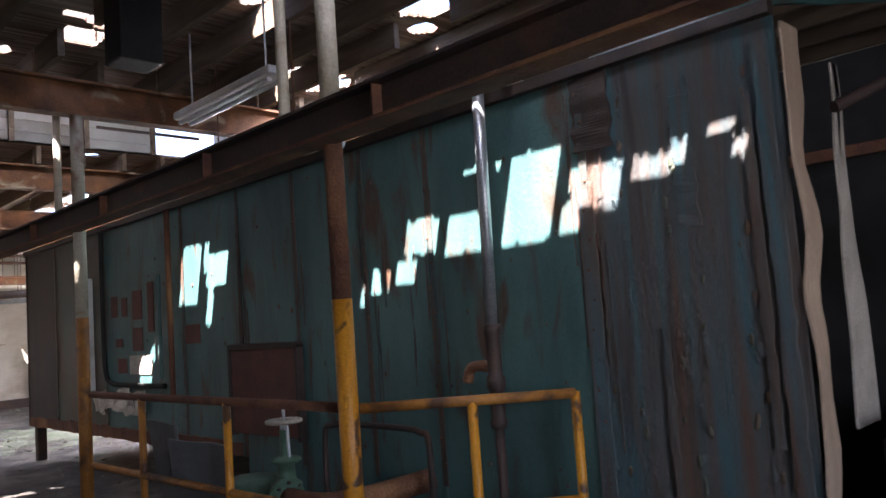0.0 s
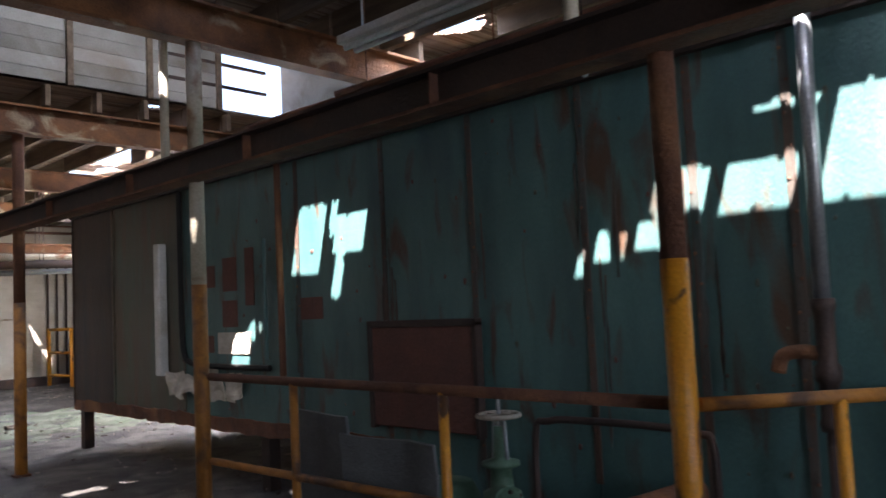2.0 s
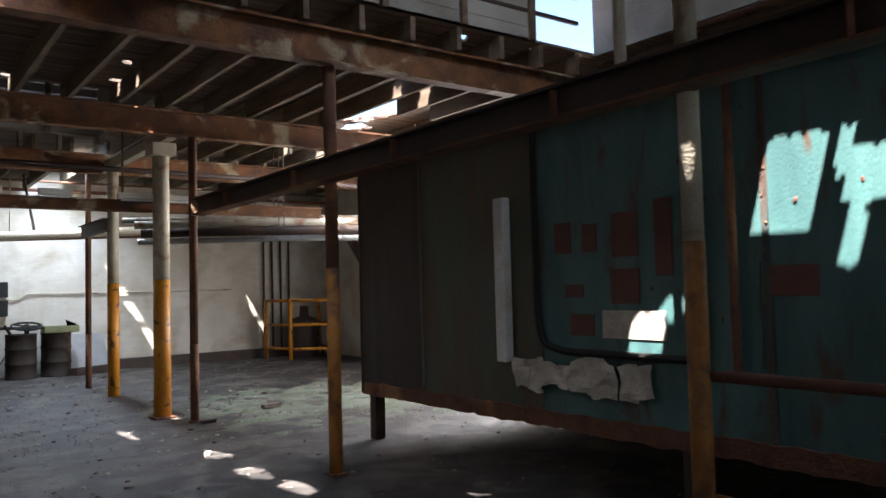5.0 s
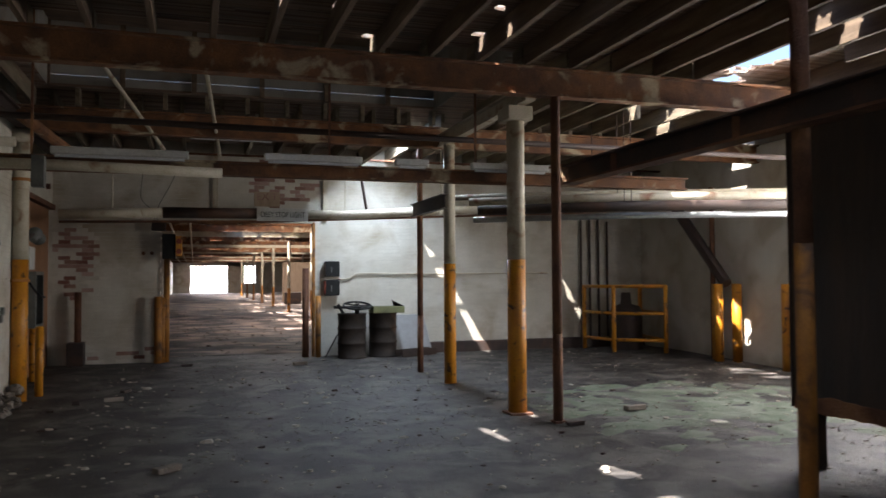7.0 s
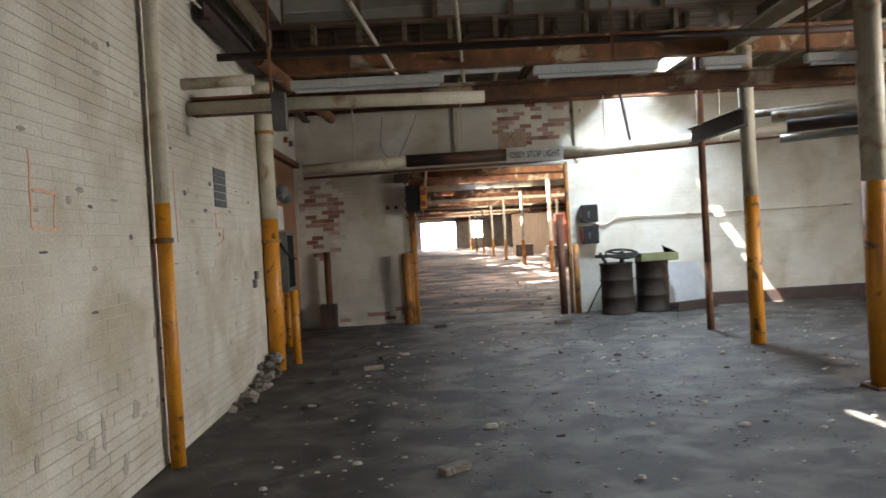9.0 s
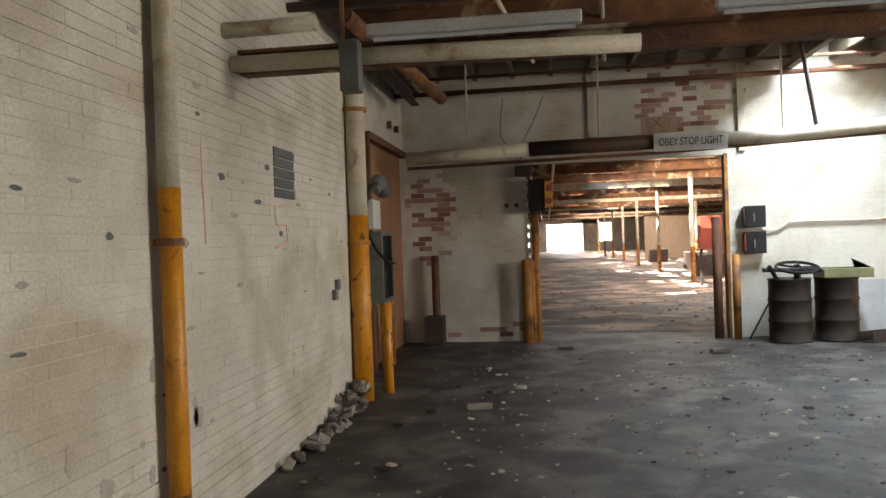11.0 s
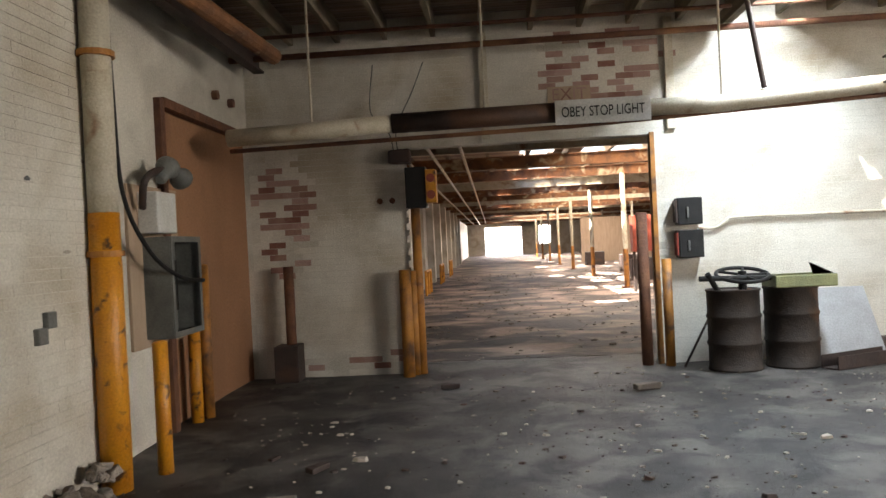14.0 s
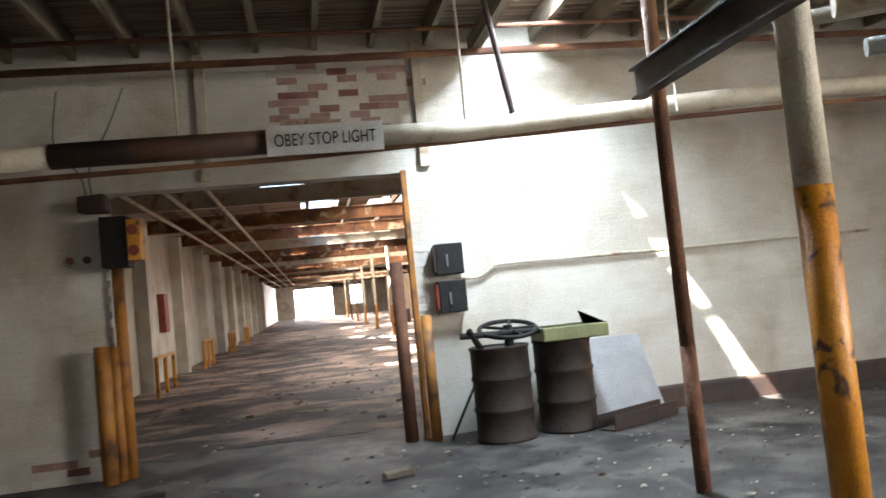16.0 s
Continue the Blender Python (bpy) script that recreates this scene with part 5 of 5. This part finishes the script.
box(bm, 2.06, 2.7, 21.85, 22.3, 0.873, 1.0, 0.012)
bmesh.ops.delete(bm, geom=[f for f in bm.faces if f.normal.z > 0.9 and f.calc_area() > 0.1], context="FACES")
bmesh.ops.solidify(bm, geom=bm.faces[:], thickness=0.006)
lift(solid("metal_tray", bm, M_OLIVE, "olive green metal tray on the drum", "tray"), 22)
bm = B()
vs = [bm.verts.new(p) for p in ((2.5, 22.0, 1.0), (2.72, 22.0, 1.0), (2.46, 22.0, 1.13))]
bm.faces.new(vs)
bmesh.ops.solidify(bm, geom=bm.faces[:], thickness=0.02)
lift(solid("metal_scrap", bm, M_DARKSTEEL, "bent dark metal scrap in the tray", "scrap"), 22)
bm = B()
m = Matrix.Translation((2.62, YE - 0.32, 0.0)) @ Matrix.Rotation(radians(-18), 4, "X")
box(bm, 0, 0.68, 0, 0.02, 0.0, 0.84, 0.004, m)
for v in bm.verts:
    if v.co.x > 3.0:
        v.co.x += (0.84 - v.co.z) * 0.16
lift(solid("loose_sheet", bm, M_SHEET, "pale grey panel leaning against the white wall", "panel"), 22)
ch = B()
m = Matrix.Translation((2.62, 21.75, 0.0)) @ Matrix.Rotation(radians(28), 4, "Z")
box(ch, 0, 0.95, 0, 0.012, 0, 0.14, 0.002, m)
box(ch, 0, 0.95, 0.2, 0.212, 0, 0.14, 0.002, m)
box(ch, 0, 0.95, 0.012, 0.2, 0, 0.012, 0.0, m)
lift(solid("steel_channel", ch, M_DARKSTEEL, "dark rusty steel channel lying on the floor", "channel"), 22)
bm = B()
rod(bm, (1.2, 22.35, 0.0), (1.62, 22.45, 0.72), 0.014, seg=8)
lift(solid("leaning_rod", bm, M_DARKSTEEL, "thin dark rod leaning beside the drum", "rod"), 22)
bm = B()
box(bm, -3.46, -3.18, YE - 0.42, YE - 0.1, 0, 0.42, 0.01)
lift(solid("corner_block", bm, M_DARKSTEEL, "dark steel block in the corner by the doorway", "block"), 22)

# ---- east corner: yellow cage, stubs, brace ----
cage = thing("pipe_cage", "yellow pipe safety cage in the corner", "cage", at=(7.6, 21.5, 0))
cx0, cx1, cy0, cy1 = 6.9, 8.3, 20.7, 22.3
for x, y in ((cx0, cy1), (cx1, cy1), (cx0 + 0.15, cy0 + 0.6), (cx1 - 0.4, cy0)):
    bm = B()
    rod(bm, (x, y, 0.0), (x, y, 1.38), 0.045)
    part("post", bm, M_YELLOW, cage, "", True)
cc = [(cx0, cy1), (cx0 + 0.15, cy0 + 0.6), (cx1 - 0.4, cy0), (cx1, cy1)]
for z in (0.25, 0.8, 1.36):
    for a, b in zip(cc, cc[1:]):
        bm = B()
        rod(bm, (*a, z), (*b, z), 0.035)
        part("rail", bm, M_YELLOW, cage, "", True)
lift(cage, 21.5)
bm = B()
lathe(bm, [(0.3, 0), (0.34, 0.05), (0.34, 0.9), (0.3, 1.0), (0.12, 1.05), (0.1, 1.3)], (7.7, 21.9, 0), 20)
solid("pump_set", bm, M_DARKSTEEL, "dark machine inside the yellow cage", "machine", smooth=True)
for k in range(4):
    bm = B()
    rod(bm, (7.0 + 0.22 * k, YE - 0.08, 0.3), (7.0 + 0.22 * k, YE - 0.08, 3.2 - 0.1 * k), 0.025)
    solid("riser_pipe", bm, M_DARKSTEEL, "thin dark riser pipe on the end wall", "pipe", "riser pipes")
for i, (x, y) in enumerate(((8.15, 19.35), (8.3, 19.6), (8.45, 19.2), (8.4, 17.6), (8.45, 17.9))):
    bm = B()
    rod(bm, (x, y, -0.01), (x, y, 1.5), 0.09, seg=16)
    solid("bollard", bm, M_YELLOW, "tall yellow steel guard post by the east wall", "bollard", "east guard posts", smooth=True)
bm = B()
rod(bm, (8.3, 20.9, 3.1), (8.3, 19.3, 1.5), 0.11, seg=8)
solid("chute", bm, M_DARKSTEEL, "dark sloping duct running into the yellow posts", "duct")
bm = B()
rod(bm, (8.45, 19.9, 0), (8.45, 19.9, 3.4), 0.05)
solid("wall_pipe", bm, M_RUST, "rusty upright pipe at the east wall", "pipe")

# ---- floor litter ----
bm = B()
bmesh.ops.create_grid(bm, x_segments=50, y_segments=50, size=1)
for v in bm.verts:
    v.co = (5.0 + v.co.x * 2.2, 15.6 + v.co.y * 2.4, 0.0)
    v.co.z = 0.03 * noise.fractal(v.co * 2.5, 1.0, 2.0, 4) + 0.004 - 0.014 * (((v.co.x - 5) / 2.2) ** 2 + ((v.co.y - 15.6) / 2.4) ** 2)
solid("moss_patch", bm, M_MOSS, "greenish flaking dust spread on the floor", "dust", "", "stuff")


def chips(n, seed, x0, x1, y0, y1, s0, s1):
    rng = random.Random(seed)
    vs, fs = [], []
    for _ in range(n):
        x, y, s = rng.uniform(x0, x1), rng.uniform(y0, y1), rng.uniform(s0, s1) * rng.random() ** 1.5 + s0
        a = rng.uniform(0, 6.3)
        b = len(vs)
        for k in range(5):
            q = a + k * 1.257
            r = s * rng.uniform(0.6, 1.2)
            vs.append((x + r * math.cos(q), y + r * math.sin(q) * 0.7, 0.004 + rise(y)))
            vs.append((x + 0.8 * r * math.cos(q), y + 0.56 * r * math.sin(q), 0.006 + rise(y) + s * rng.uniform(0.15, 0.5)))
        fs.append(tuple(b + 2 * k + 1 for k in range(5)))
        for k in range(5):
            j = (k + 1) % 5
            fs.append((b + 2 * k, b + 2 * j, b + 2 * j + 1, b + 2 * k + 1))
    me = bpy.data.meshes.new("litter")
    me.from_pydata(vs, [], fs)
    me.materials.append(M_RUBBLE)
    return me


tagged(new("floor_litter", chips(2600, 3, -3.5, 8.4, 3, 22.4, 0.006, 0.03)), "grit and paint flakes scattered on the floor", "litter", "", "stuff")
tagged(new("floor_litter", chips(1200, 4, -3.4, 6.0, 23.2, 50, 0.015, 0.06)), "rubbish scattered over the far hall floor", "litter", "", "stuff")
fl = chips(420, 9, 1.0, 8.0, 12.5, 22.3, 0.006, 0.035)
fl.materials[0] = M_PAPER
tagged(new("paint_flakes", fl), "pale paint flakes and paper scraps on the floor", "litter", "", "stuff")
fl = chips(380, 12, -3.3, 8.0, 5.0, 22.3, 0.008, 0.05)
fl.materials[0] = M_DARKSTEEL
tagged(new("dark_scraps", fl), "dark scraps and tar flakes on the floor", "litter", "", "stuff")
fl = chips(160, 10, -3.3, 1.0, 10.0, 22.3, 0.006, 0.025)
fl.materials[0] = M_PAPER
tagged(new("paint_flakes", fl), "pale paint flakes scattered on the floor", "litter", "", "stuff")
fl = chips(900, 15, -2.0, 4.0, 14.0, 21.5, 0.004, 0.016)
fl.materials[0] = M_DARKSTEEL
tagged(new("dark_grit", fl), "dark grit and flaked tar on the floor", "litter", "", "stuff")
fl = chips(150, 21, -2.8, 2.6, 11.0, 20.5, 0.012, 0.06)
fl.materials[0] = M_PAPER
tagged(new("paper_scraps", fl), "pale plaster and paper scraps on the floor", "litter", "", "stuff")
for x, y, s, a in ((0.55, 21.2, 0.13, 20), (-2.6, 19.2, 0.05, 70), (-2.2, 18.9, 0.09, 60), (-2.75, 18.1, 0.1, 100), (-2.3, 18.2, 0.12, 15), (2.75, 14.75, 0.1, 0), (-1.5, 14.0, 0.12, 40), (3.9, 15.4, 0.14, 10), (-1.4, 21.6, 0.1, 5), (-2.0, 12.2, 0.06, 0)):
    bm = B()
    box(bm, -s, s, -s * 0.45, s * 0.45, 0.0, s * 0.45, s * 0.08)
    crumble(bm, s * 0.15, 8)
    bmesh.ops.transform(bm, matrix=Matrix.Translation((x, y, rise(y))) @ Matrix.Rotation(radians(a), 4, "Z"), verts=bm.verts)
    solid("brick_fragment", bm, M_RUBBLE if s > 0.11 else M_DARKSTEEL, "dark broken brick lying on the floor", "brick", "loose bricks")

# ---- bricks ----
BL, BH, JT = 0.2, 0.0745, 0.0055
west_keep, north_keep = [], []


def brick_box(ox, oy, oz, sx, sy, sz):
    return [(ox + a * sx, oy + b * sy, oz + c * sz) for a in (0, 1) for b in (0, 1) for c in (0, 1)]


QUADS = ((0, 1, 3, 2), (4, 6, 7, 5), (0, 4, 5, 1), (2, 3, 7, 6), (0, 2, 6, 4), (1, 5, 7, 3))


def courses(u0, u1, z0, z1, place, skip, near, seed):
    """Running bond between u0 and u1: pieces (place, near?)."""
    rng = random.Random(seed)
    near_list, rest_v, rest_f, bare_v, bare_f = [], [], [], [], []
    row, z = 0, z0
    while z + BH <= z1 + 0.001:
        u = u0 - (BL + 0.0006) / 2 * (row % 2)
        while u < u1:
            a, b = max(u, u0), min(u + BL, u1)
            if b - a > 0.04:
                kind = skip((a + b) / 2, z + BH / 2)
                if kind != 0:
                    d = 0.014 + rng.uniform(-0.0012, 0.0012) - (0.006 if kind == 2 else 0)
                    if kind == 1 and near((a + b) / 2, z) and len(near_list) < 298 and b - a > BL - 0.002:
                        near_list.append((a, z, d))
                    else:
                        vs, fs = (bare_v, bare_f) if kind == 2 else (rest_v, rest_f)
                        k = len(vs)
                        vs.extend(place(a, z, b - a, BH - JT * 0.8, d))
                        fs.extend(tuple(k + q for q in f) for f in QUADS)
            u += BL + 0.0006
        z += BH
        row += 1
    return near_list, (rest_v, rest_f), (bare_v, bare_f)


def joined(name, data, material, parent, label):
    if not data[0]:
        return
    me = bpy.data.meshes.new(name)
    me.from_pydata(data[0], [], data[1])
    me.materials.append(material)
    ob = new(name, me)
    ob.parent = parent
    tagged(ob, label, "", "", "stuff")


def bare_patch(u, z, cx, cz, rx, rz):
    return ((u - cx) / rx) ** 2 + ((z - cz) / rz) ** 2 < 1.0 + 0.7 * noise.noise(Vector((u * 2.2, z * 4, 0)))


def west_skip(u, z):
    if 2.0 < z < 2.4 and 16.43 < u < 16.88:
        return 0
    if z < 0.5 - (18.6 - u) * 0.25 + 0.15 * noise.noise(Vector((u * 4, z * 4, 1))):
        return 0
    return 1


def west_place(a, z, l, h, d):
    return brick_box(XL - 0.012, a, z, d, l, h)


near, rest, bare = courses(7.0, 18.75, 0.0, 4.3, west_place, west_skip, lambda u, z: 15.2 < u < 18.7 and 0.9 < z < 2.2, 5)
joined("brickwork", rest, M_BLOCK, wall_west, "white painted bricks")
unit = bpy.data.meshes.new("brick")
unit.from_pydata(brick_box(0, 0, 0, 0.014, BL, BH - JT * 0.8), [], list(QUADS))
unit.materials.append(M_BLOCK)
for a, z, d in near:
    ob = new("brick", unit)
    ob.parent = wall_west
    ob.location = (XL - 0.014 + d - 0.012, a, z)


def north_place(a, z, l, h, d):
    return brick_box(a, YE + 0.012 - d, z, l, d, h)


def north_skip(u, z):
    if DX0 < u < DX1 and z < DZ:
        return 0
    if bare_patch(u, z, 0.45, 3.6, 0.75, 0.5) or bare_patch(u, z, -3.35, 2.1, 0.35, 0.7) or bare_patch(u, z, -2.6, 0.25, 0.7, 0.12):
        return 2
    return 1


near, rest, bare = courses(XL - 0.15, XR, 0.0, 4.05, north_place, north_skip, lambda u, z: 1.05 < u < 3.6 and 0.9 < z < 2.6, 6)
joined("brickwork", rest, M_BLOCK, wall_north, "white painted bricks")
joined("bare_brickwork", bare, M_BARE, wall_north, "bare red bricks where paint has fallen")
unit = bpy.data.meshes.new("brick")
unit.from_pydata(brick_box(0, 0, 0, BL, 0.014, BH - JT * 0.8), [], list(QUADS))
unit.materials.append(M_BLOCK)
for a, z, d in near:
    ob = new("brick", unit)
    ob.parent = wall_north
    ob.location = (a, YE + 0.012 - d, z)
